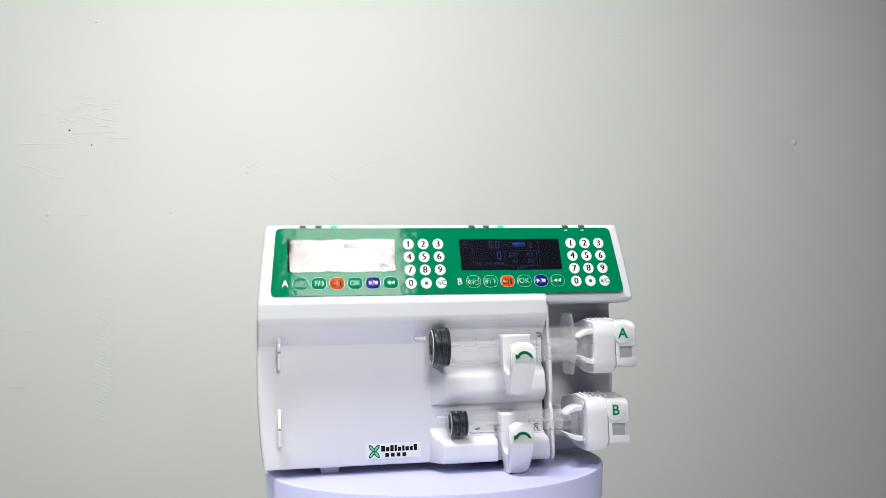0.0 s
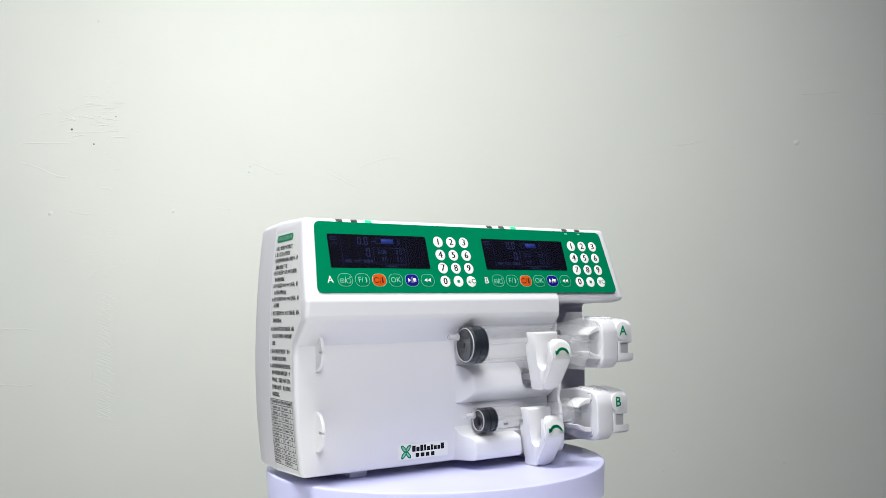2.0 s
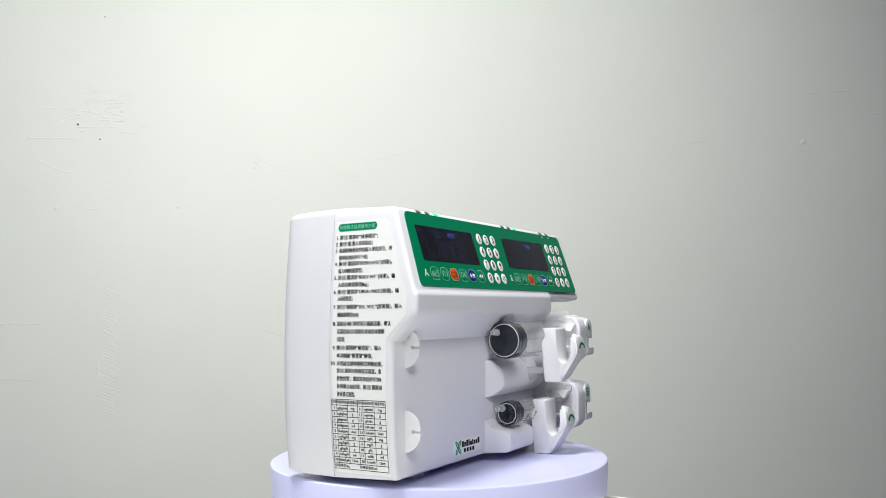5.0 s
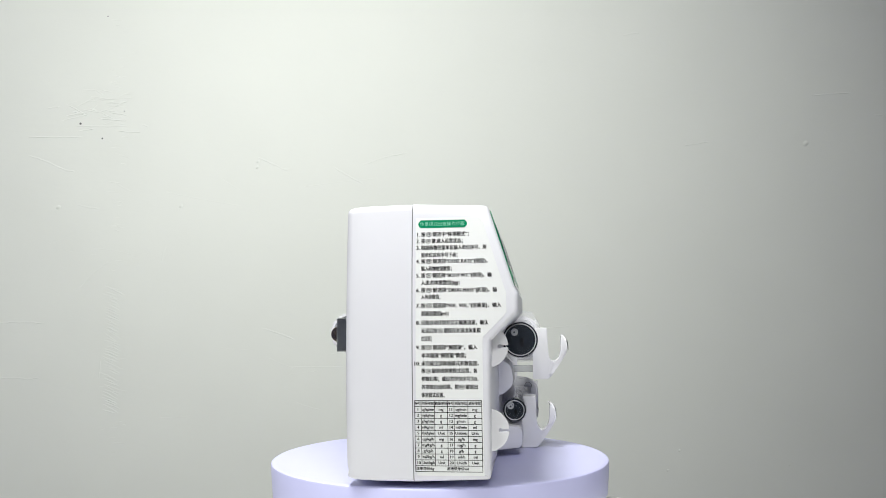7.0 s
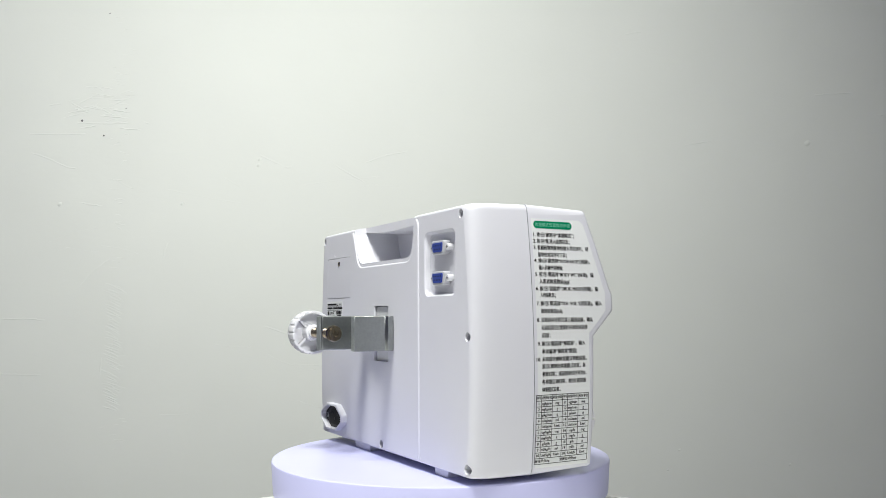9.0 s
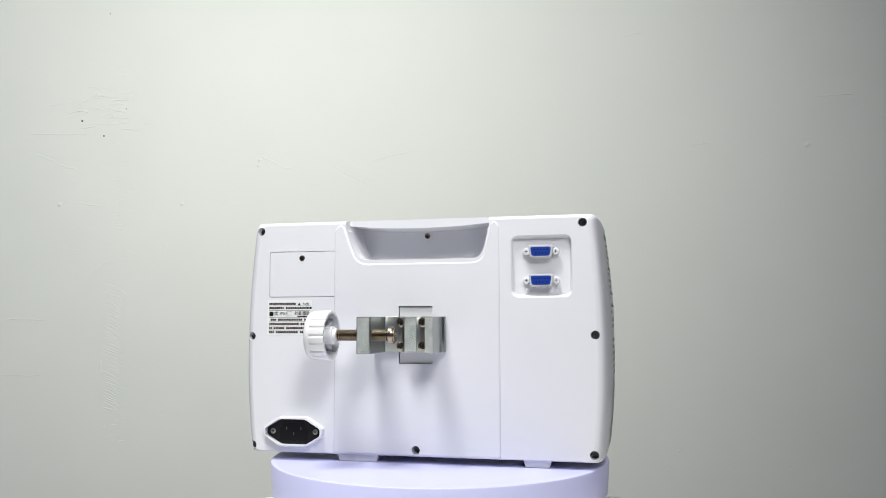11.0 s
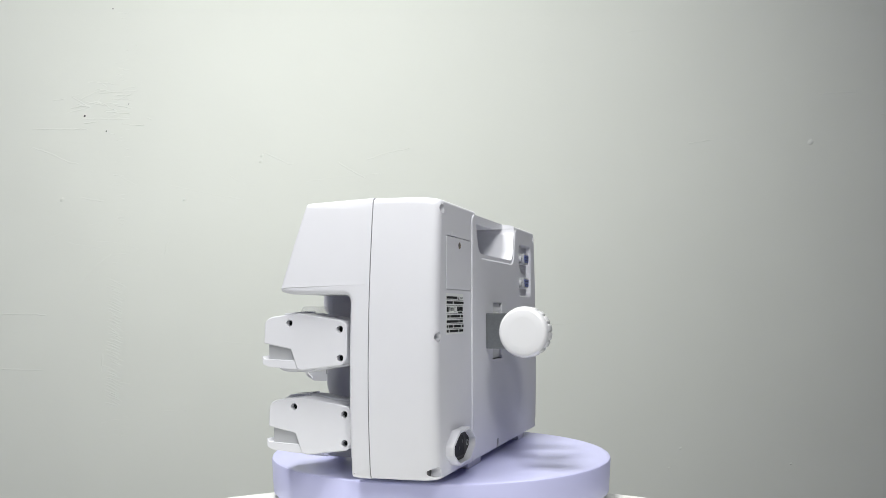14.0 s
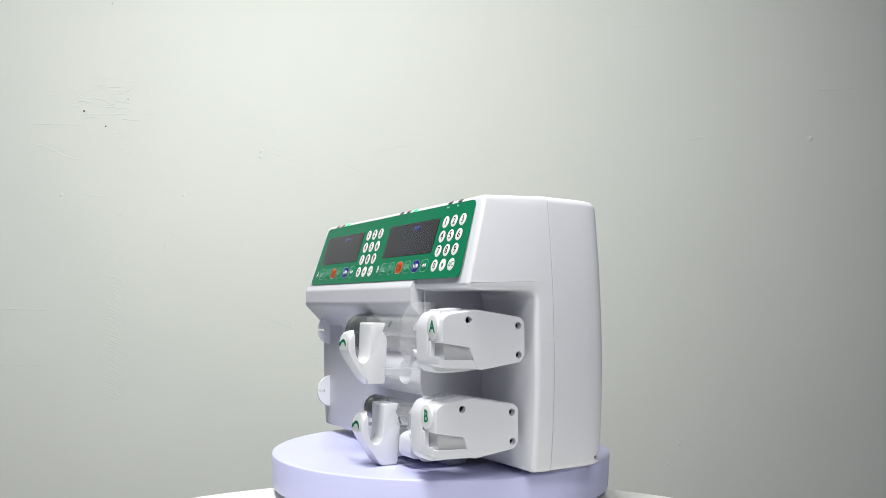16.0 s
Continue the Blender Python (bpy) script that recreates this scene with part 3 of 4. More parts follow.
# hook clamps over the syringes
def hook(dy, dz, name):
    lo = round_corners([(-87.6, 111.5), (-100.2, 111.5), (-100.6, 92), (-101.5, 83), (-105.0, 78.6), (-110.2, 81), (-112.8, 88), (-113.3, 103), (-115.6, 103.6), (-118.4, 90), (-102.0, 63.2), (-99, 62.2), (-86.6, 62.2), (-85.8, 64), (-86.2, 99), (-90.0, 104.5)],
                       [1, 2, 3, 3, 4, 4, 3, 0, 0, 3, 2, 2, 1, 1, 3, 1], 4)
    body = prism(lo, "x", 42.2, 66.2, 0.9, 2)

    def taper(x, y, z):
        k = max(0.0, min(1.0, (-y - 99) / 8))
        low = max(0.0, min(1.0, (82 - z) / 16))
        return (56.4 + (x - 55.2) * (1 - 0.22 * k - 0.42 * max(k, low * low) * low), y + dy, z + dz)

    h = part(name, moved(body, taper), GLOSSW, pump, "white hooked syringe clamp")
    # finger plate along the outer face
    path = [(-113.9, 104.8), (-117.0, 103.8), (-119.0, 98), (-119.6, 90.5), (-117.5, 85.6), (-110.5, 75), (-103.5, 64.8), (-100.5, 62.0)]
    lens = [0.0]
    for p, q in zip(path, path[1:]):
        lens.append(lens[-1] + math.dist(p, q))

    def along(s):
        s = max(0.0, min(lens[-1] - 1e-6, s))
        i = max(k for k in range(len(lens) - 1) if lens[k] <= s)
        t = (s - lens[i]) / (lens[i + 1] - lens[i])
        return tuple(a + (b - a) * t for a, b in zip(path[i], path[i + 1]))

    def eased(s):
        h = min(4.0, s, lens[-1] - s)
        near = [along(s + h * d) for d in (-1, -0.65, -0.33, 0, 0.33, 0.65, 1)]
        return tuple(sum(c) / len(near) for c in zip(*near))

    total = lens[-1]
    bm = bmesh.new()
    rows = []
    n = 40
    for i in range(n + 1):
        u = i / n
        s = total * (0.5 - 0.5 * math.cos(math.pi * u))
        r0, r1, w0, w1 = 10.0, 8.2, 10.2, 8.4
        w = w0 + (w1 - w0) * u
        if s < r0:
            w *= math.sqrt(max(0.02, 1 - ((r0 - s) / r0) ** 2))
        if s > total - r1:
            w *= math.sqrt(max(0.02, 1 - ((s - total + r1) / r1) ** 2))
        y, z = eased(s)
        rows.append([bm.verts.new((56.6 + w * a, y + dy - 0.5 * (1 - abs(a) ** 3), z + dz)) for a in (-1, -0.9, -0.5, 0, 0.5, 0.9, 1)])
    back = [[bm.verts.new((v.co.x, v.co.y + 2.4, v.co.z + 0.8)) for v in row] for row in rows]
    m = len(rows[0])
    for i in range(n):
        for j in range(m - 1):
            bm.faces.new((rows[i][j], rows[i][j + 1], rows[i + 1][j + 1], rows[i + 1][j]))
            bm.faces.new((back[i][j], back[i + 1][j], back[i + 1][j + 1], back[i][j + 1]))
        for j in (0, m - 1):
            bm.faces.new((rows[i][j], rows[i + 1][j], back[i + 1][j], back[i][j]))
    for j in range(m - 1):
        bm.faces.new((rows[0][j], back[0][j], back[0][j + 1], rows[0][j + 1]))
        bm.faces.new((rows[n][j], rows[n][j + 1], back[n][j + 1], back[n][j]))
    plate = part("finger_plate", bm, GLOSSW, h)
    # sticker with the turn arrow
    disc = [p for p in ring(56.6, 94.6, 8.4, 8.4, 26, -12, 192)] + [(48.4, 90.0), (64.8, 90.0)]

    def on_tip(bm, off):
        return moved(bm, lambda x, y, z: (x, -120.4 - off + max(0, z - 92) * 0.16 + max(0, z - 99) * 0.25 + dy, z + dz))

    part("sticker", on_tip(prism(disc, "y", -0.2, 0.2), 0.05), STICK, h, "white sticker")
    arc = ring(56.6, 91.6, 7.2, 7.0, 16, 10, 150) + list(reversed(ring(56.6, 91.6, 5.2, 4.6, 16, 25, 150)))
    arrow = joined(prism(arc, "y", -0.15, 0.15), prism([(49.0, 96.4), (49.2, 92.0), (53.2, 94.0)], "y", -0.15, 0.15))
    part("arrow", on_tip(arrow, 0.4), INKG, h, "green curved arrow")
    part("rod", prism(round_rect(57.2, 64.8, 68.4 + dz, 74.8 + dz, 1), "y", -86.5 + dy, -60, 0.3), FROST if dz == 0 else GREYP, h, "square sliding rod")
    for ob in (h, *h.children):
        ob.data.transform(Matrix.Translation((-0.0015, 0, 0)))
    return h


hook(0, 0, "upper_clamp_hook")
hook(12.0, -65.3, "lower_clamp_hook")


# drive heads that push the plungers
def head(dx, dz, name, letter):
    prof = round_corners([(-84, 119.5), (-60, 122.6), (-22, 116.8), (-18.3, 113), (-18.3, 88), (-22, 83.4), (-56.5, 78.6), (-60.5, 80), (-66, 94.8), (-89.5, 99), (-89, 116)], [4, 3, 4, 2, 3, 5, 2, 1, 1, 1, 5], 5)
    inner = round_corners([(-86, 120.5), (-60, 123), (-22, 117), (-18.3, 112), (-18.3, 87), (-24, 82.2), (-60, 76), (-84, 76), (-90.5, 82), (-91, 112)], [5, 3, 4, 2, 3, 5, 5, 6, 4, 5], 5)
    h = part(name, shift(prism(inner, "x", 127, 145.5, 1.6, 3), dx, 0, dz), WHITE, pump, "white drive head marked " + letter)
    cap = part("cap", shift(prism(prof, "x", 145.9, 164.5, 1.8, 3), dx, 0, dz), WHITE, h)
    cut(cap, [shift(prism(ring(y, z, 2.7), "x", 158, 170), dx, 0, dz) for y, z in ((-67.3, 114.9), (-24.2, 110.5), (-23.8, 88.8))])
    for y, z in ((-67.3, 114.9), (-24.2, 110.5), (-23.8, 88.8)):
        part("screw", shift(lathe([(158, 2.6), (159.5, 2.6), (160, 1.6), (159.2, 0.8)], "x", y, z, 16), dx, 0, dz), DARK, h, "dark recessed screw")
    part("grip", shift(prism(round_corners([(-86.5, 98.8), (-65.5, 94.6), (-58, 79), (-86, 82)], [1, 1, 1, 1]), "x", 145.9, 161.8, 0.6), dx, 0, dz), GREYP, h, "pale grey finger grip")
    part("release_lever", shift(prism(round_corners([(-91.2, 89.5), (-89.6, 86.8), (-62.6, 86), (-57.8, 79.2), (-85, 80.8), (-90.8, 83)], [0.5, 0.5, 1, 1, 2, 1.5]), "x", 145.9, 163.6, 0.6), dx, 0, dz), WHITE, h)
    part("lever_front", shift(box(145.9, 149.0, -90.6, -86.0, 83.0, 99.5, 0.6), dx, 0, dz), WHITE, h)
    for i in range(5):
        rib = box(129 + 4.2 * i, 131.2 + 4.2 * i, -81, -63, 120.0, 124.0, 0.5)
        part("rib", shift(moved(rib, lambda x, y, z: (x, y, z - 0.10 * abs(y + 60) + 0.3)), dx, 0, dz), WHITE, h)
    # round letter sticker on the front of the cap
    pad = prism(ring(152.2, 109.8, 8.3, 8.6, 28), "y", -1.2, 1.0, 0.3)

    def on_front(bm, off):
        return shift(moved(bm, lambda x, y, z: (x, y - 89.5 - off + (0.05 * max(0, z - 112)), z)), dx, 0, dz)

    part("sticker", on_front(pad, 0), GLOSSW, h, "round white sticker")
    part("letter", on_front(moved(lettering(letter, 12.5, bold=0.25), lambda a, b, c: (152.2 + a, 0, 109.8 + b)), 1.45), INKG, h, "green letter " + letter)
    for z in (115.0, 83.5):
        boss = part("boss", shift(lathe([(127.4, 3.4), (126.4, 3.4), (126.2, 3.0), (126.2, 0.05)], "x", -80.5, z, 20), dx, 0, dz), WHITE, h)
        part("boss_groove", shift(lathe([(126.9, 3.8), (126.9, 3.4)], "x", -80.5, z, 20, False), dx, 0, dz), HOLE, boss)
    # claws that hold the plunger's end
    for s in (1, -1):
        claw = [(127.5, 18.5 * s), (121, 17.6 * s), (115.5, 14.2 * s), (112.4, 10.4 * s), (112.8, 8.6 * s), (117.5, 10.8 * s), (122, 12.6 * s), (127.5, 13.2 * s)]
        part("claw", shift(prism([(x, 99.4 + 0.82 * z) for x, z in claw], "y", -87, -70, 0.8), dx * 1.4 + 2, 3.5 if dz else 0, dz), GLOSSW, h, "curved white plunger claw")
    part("carriage_neck", shift(prism(round_rect(-24, -11, 90, 108, 2), "x", 133, 150, 0.5), dx, 0, dz), GREYP, h)
    part("drive_tube", shift(lathe([(92, 7.5), (128, 7.5)], "x", -40, 99, 24), dx if dz else 0, 0, dz), GREYP, h, "grey drive tube")
    return h


head(-1.5, 0, "upper_drive_head", "A")
head(-10.4, -64.8, "lower_drive_head", "B")


def dense_poly(poly):
    """A flat sheet between two edge lines, cut into strips that follow the flank."""
    bm = bmesh.new()
    rows = [[bm.verts.new((a0 + (a1 - a0) * k / 6, z, 0)) for k in range(7)] for z, a0, a1 in poly]
    for r0, r1 in zip(rows, rows[1:]):
        for k in range(6):
            bm.faces.new((r0[k], r0[k + 1], r1[k + 1], r1[k]))
    return bm


# ---- the sloping keypad panel ----
def slope_y(z):
    return -54.6 - 0.312 * (206.3 - z)


def on_panel(bm, lift=0.0):
    """From flat (x, depth, height) shapes to the sloping panel; depth 0 lies on it, negative stands proud."""
    return moved(bm, lambda x, y, z: (x, slope_y(z) + (y - lift) * 0.955, z - (y - lift) * 0.298))


def panel_text(text, size, x, z, lift, bold=0.0, heavy=0.0):
    return on_panel(moved(lettering(text, size, bold=bold, heavy=heavy), lambda a, b, c: (x + a, 0, z + b)), lift)


film = part("membrane", on_panel(prism(round_corners([(-145.2, 146.4), (160.2, 145.8), (155.2, 204.2), (-140.6, 204.4)], [5, 5, 5, 5], 6), "y", -0.45, 0.2), 0.3), GREEN, pump, "glossy green keypad membrane")
for i, (lx, on) in enumerate(((-118.3, 0), (-105.0, 0), (-92.0, 1), (28.4, 0), (41.5, 0), (54.6, 1), (114.2, 0), (129.6, 0))):
    lamp = on_panel(prism(round_rect(lx - 2.8, lx + 2.8, 205.0, 207.0, 0.5), "y", -0.6, 0.6, 0.2), 0.1)
    part("indicator", moved(lamp, lambda x, y, z: (x, y + max(0, z - 205.6) * 0.9, z)), LEDG if on else LEDX, pump, "lit green indicator" if on else "unlit grey indicator")

for lx in (114.2, 129.6):
    part("icon", on_panel(prism(round_rect(lx - 1.6, lx + 1.6, 201.4, 202.6, 0.5), "y", -0.05, 0.05), 0.82), PALE, film)


def seven(text, x, z, h, lift):
    """Seven-segment digits, h high, that start at x."""
    on = {"0": "abcdef", "1": "bc", "2": "abdeg"}
    out = []
    w, t = h * 0.5, h * 0.11
    for ch in text:
        if ch == ".":
            out.append(box(x, x + t, -0.02, 0.02, z, z + t))
            x += t * 2.2
            continue
        for s in on[ch]:
            a = {"a": (x + t, x + w - t, z + h - t, z + h), "d": (x + t, x + w - t, z, z + t), "g": (x + t, x + w - t, z + h / 2 - t / 2, z + h / 2 + t / 2),
                 "b": (x + w - t, x + w, z + h / 2 + t / 3, z + h - t / 2), "c": (x + w - t, x + w, z + t / 2, z + h / 2 - t / 3),
                 "f": (x, x + t, z + h / 2 + t / 3, z + h - t / 2), "e": (x, x + t, z + t / 2, z + h / 2 - t / 3)}[s]
            out.append(box(a[0], a[1], -0.02, 0.02, a[2], a[3]))
        x += w + h * 0.16
    return [on_panel(b, lift) for b in out]


KEYPAD = ["1", "2", "3", "4", "5", "6", "7", "8", "9", "0", "", "/C"]
for letter, ox in (("A", 0.0), ("B", 147.2)):
    x0, x1, z0, z1 = -131.2 + ox, -41.0 + ox, 166.4, 194.2
    screen = part("display", on_panel(prism(round_rect(x0, x1, z0, z1, 1.0), "y", -0.1, 0.2), 0.8), LCD, pump, "dark glass display with faint segments")
    L = 0.98
    part("pane", on_panel(moved(dense_poly([(z0 + (z1 - z0) * k / 4, x0, x1) for k in range(5)]), lambda a, b, c: (a, 0, b)), 1.12), PANE, screen, "rippled clear window")
    seg = seven("0.0", x0 + 26, z1 - 8.6, 6.6, L) + seven("0", x0 + 32.5, z1 - 18.6, 7.2, L)
    seg += seven("0.00", x0 + 43.5, z1 - 16, 3.6, L) + seven("0.0", x0 + 60, z1 - 16, 3.6, L) + seven("0.0", x0 + 46, z1 - 22, 3.4, L) + seven("0.0", x0 + 60, z1 - 22, 3.4, L)
    for a in (x0 + 39, x0 + 68.2):
        seg.append(on_panel(box(a, a + 0.25, -0.02, 0.02, z1 - 24.5, z1 - 11), L))
    for b in (z1 - 24.5, z1 - 11):
        seg.append(on_panel(box(x0 + 39, x0 + 68.4, -0.02, 0.02, b, b + 0.25), L))
    for a in (x0 + 11, x0 + 70.5):
        seg.append(on_panel(box(a, a + 0.2, -0.02, 0.02, z0 + 1.5, z1 - 1.5), L))
    seg += [on_panel(box(x0 + 42, x0 + 42.3, -0.02, 0.02, z1 - 7, z1 - 4), L), on_panel(box(x0 + 38.5, x0 + 42, -0.02, 0.02, z1 - 5.7, z1 - 5.3), L)]
    for b in (z1 - 7.4, z1 - 3.2):
        seg.append(on_panel(box(x0 + 42.3, x0 + 59, -0.02, 0.02, b, b + 0.25), L))
    seg += seven("10", x0 + 62, z1 - 5.0, 2.4, L) + seven("20", x0 + 62, z1 - 8.2, 2.4, L)
    seg.append(on_panel(box(x0 + 2, x0 + 8, -0.02, 0.02, z1 - 5.2, z1 - 4.9), L))
    seg.append(on_panel(box(x0 + 2, x0 + 8, -0.02, 0.02, z1 - 2.6, z1 - 2.3), L))
    for k in range(4):
        seg.append(on_panel(box(x0 + 2 + 1.9 * k, x0 + 2.3 + 1.9 * k, -0.02, 0.02, z1 - 5.2, z1 - 2.3), L))
    seg.append(on_panel(prism(ring(x0 + 5, z1 - 10, 3, 2.6, 10, 20, 160) + list(reversed(ring(x0 + 5, z1 - 10, 2.6, 2.2, 10, 20, 160))), "y", -0.02, 0.02), L))
    part("segments", joined(*seg), SEG, screen, "faint lit segments")
    zh = [panel_text(w, 3.0, x0 + x, z0 + 5.4, L) for w, x in (("流速", 15.5), ("时间", 24), ("预置量", 33.5))] + [panel_text("体重模式", 2.5, x0 + 54, z0 + 1.5, L)]
    part("segments", joined(*zh), SEG, screen)
    part("fill_bar", on_panel(box(x0 + 47.5, x0 + 59, -0.02, 0.02, z1 - 7.0, z1 - 3.4), L), SEGB, screen, "blue syringe fill bar")
    part("channel_letter", panel_text(letter, 8.2, -133.2 + ox * 0.997, 156.6, 0.84), STICK, film, "white letter " + letter)
    for i, text in enumerate(KEYPAD):
        kx, kz = -28.9 + 13.0 * (i % 3) + ox * 0.992 + (i // 3) * 0.15, 190.0 - 11.4 * (i // 3)
        key = part("key", on_panel(prism(ring(kx, kz, 4.75, 4.75, 24), "y", -0.35, 0.2, 0.15), 0.6), KEYW, pump, "round white membrane key")
        if text and text != "/C":
            part("numeral", panel_text(text, 8.0, kx, kz, 1.0, 0.0, 0.24), INK, key)
        elif text:
            part("numeral", panel_text("/C", 5.6, kx + 1.4, kz, 1.0, 0.12), INKG, key)
            bell = [on_panel(box(kx - 3.4 + j * 0.2, kx - 1.3 - j * 0.2, -0.02, 0.02, kz - 1.2 + j, kz - 0.6 + j), 1.02) for j in range(3)]
            part("bell_mark", joined(*bell), INKG, key)
        else:
            part("point_mark", on_panel(box(kx - 1.3, kx + 1.3, -0.02, 0.02, kz - 1.3, kz + 1.3), 1.0), INKG, key)
    for i in range(6):
        fx, fz = -120.6 + 15.0 * i + ox * 0.993, 156.6
        shape = round_rect(fx - 6.4, fx + 6.4, fz - 5.2, fz + 5.2, 4.6, 6)
        key = part("function_key", on_panel(prism(shape, "y", -0.3, 0.2, 0.1), 0.6), {2: ORANGE, 4: NAVY}.get(i, GREEN), pump, {2: "orange function key", 4: "dark blue start key"}.get(i, "green function key with pale outline"))
        inner = list(reversed(inset(shape, 0.32)))
        line = bmesh.new()
        o, n_ = [line.verts.new((a, 0, b)) for a, b in shape], len(shape)
        k_ = [line.verts.new((a, 0, b)) for a, b in reversed(inner)]
        for j in range(n_):
            line.faces.new((o[j], o[(j + 1) % n_], k_[(j + 1) % n_], k_[j]))
        part("outline", on_panel(line, 0.96), PALE, key)
        marks = []

        def hoop(a, b, r, w, a0=0, a1=360):
            return prism(ring(a, b, r, None, 16, a0, a1 - 0.5) + list(reversed(ring(a, b, r - w, None, 16, a0, a1 - 0.5))), "y", -0.04, 0.04)

        if i == 0:
            marks = [hoop(fx - 2.8, fz - 0.5, 1.9, 0.4), prism(ring(fx - 2.8, fz - 0.5, 0.6, None, 8), "y", -0.04, 0.04), hoop(fx + 2.8, fz - 0.8, 2.1, 0.4), prism([(fx - 0.6, fz - 2.6), (fx - 0.1, fz - 2.6), (fx + 0.9, fz + 2.6), (fx + 0.4, fz + 2.6)], "y", -0.04, 0.04), prism(ring(fx + 4.4, fz + 2.2, 0.6, None, 8), "y", -0.04, 0.04)]
        elif i == 2:
            marks = [hoop(fx - 2.4, fz, 2.4, 0.6, 30, 330), prism([(fx + 0.3, fz - 2.6), (fx + 0.7, fz - 2.6), (fx + 1.3, fz + 2.6), (fx + 0.9, fz + 2.6)], "y", -0.04, 0.04), box(fx + 2.4, fx + 3.6, -0.04, 0.04, fz - 2.4, fz + 2.4)]
        elif i == 4:
            marks = [prism([(fx - 3.6, fz - 2), (fx - 0.9, fz), (fx - 3.6, fz + 2)], "y", -0.04, 0.04), prism([(fx - 0.6, fz - 2.4), (fx - 0.2, fz - 2.4), (fx + 0.6, fz + 2.4), (fx + 0.2, fz + 2.4)], "y", -0.04, 0.04), box(fx + 1.2, fx + 4.0, -0.04, 0.04, fz - 1.5, fz + 1.5)]
        elif i == 5:
            marks = [prism([(fx - 3.4 + k, fz), (fx - 0.3 + k, fz + 1.8), (fx - 0.3 + k, fz - 1.8)], "y", -0.04, 0.04) for k in (0, 3.4)]
        ink = {2: INK, 4: STICK, 5: STICK}.get(i, PALE)
        if marks:
            part("symbol", joined(*[on_panel(m_, 0.97) for m_ in marks]), ink, key)
        else:
            part("symbol", panel_text("OK" if i == 3 else "F/", 6.4, fx - (0 if i == 3 else 1.4), fz, 0.97), PALE, key)
            if i == 1:
                part("symbol", on_panel(prism(ring(fx + 2.2, fz, 2.0, 2.4, 12, -90, 90) + list(reversed(ring(fx + 2.2, fz, 0.9, 2.3, 8, -80, 80))), "y", -0.04, 0.04), 0.97), PALE, key)

# maker's plate on the front: emblem and bars
plate = part("maker_plate", prism(round_rect(-67.4, -19.8, 8.8, 21.4, 1.5), "y", -54.75, -54.0, 0.2), STICK, pump, "white plate with green emblem")
for a in (50, 130, 230, 310):
    c, s = math.cos(radians(a)), math.sin(radians(a))
    out = ring(0, 0, 3.7, 1.7, 20)
    ell = [(-60.2 + (u + 3.1) * c - v * s, 15.2 + (u + 3.1) * s * 1.05 + v * c) for u, v in out]
    small = [(-60.2 + (u * 0.62 + 3.1) * c - v * 0.45 * s, 15.2 + (u * 0.62 + 3.1) * s * 1.05 + v * 0.45 * c) for u, v in out]
    part("emblem_leaf", prism(ell, "y", -54.95, -54.7), INKG, plate, "green leaf of the emblem")
    part("emblem_vein", prism(small, "y", -55.05, -54.9), PALE, plate)
xs = -54.3
for w, h0, h1 in ((3.2, 14.8, 19.6), (3, 14.8, 18.4), (2.9, 14.8, 19.8), (2, 14.8, 19.8), (3, 14.8, 18.2), (2, 14.8, 19.2), (3, 14.8, 18.2), (2.6, 14.8, 18.2), (3, 14.8, 19.8)):
    part("name_bar", box(xs, xs + w, -54.95, -54.7, h0, h1, 0.05), INK, plate)
    xs += w + 0.75
for k in range(4):
    part("name_bar", box(-51 + 4.9 * k, -47.8 + 4.9 * k, -54.95, -54.7, 10.2, 13.4, 0.05), INK, plate)


# ---- instruction label on the pump's side ----
def on_side(bm, lift):
    """From flat shapes (x towards the front of the pump, y up) to the bowed flank."""
    return moved(bm, lambda a, b, c: (west(b) - lift, -a, b))


def front_edge(z):
    if z > 144:
        return 53.0 + (206 - z) * 0.312 - 6.0 + (-3 if z > 196 else 0)
    if z > 126:
        return 67.5
    if z > 108:
        return 67.5 - (126 - z) * 1.0
    return 49.6


label = part("instruction_label", on_side(dense_poly([(z, -0.2, front_edge(z)) for z in [6.5 + 3.0 * i for i in range(65)]]), 0.18), STICK, pump, "pale instruction label printed in Chinese")


def sz(v):
    return 193.6 - (v - 398) * 0.4249 + (v - 398) * (v - 708) * 0.000012


def sy(u):
    return (u - 733) * 0.4177 - 1.3


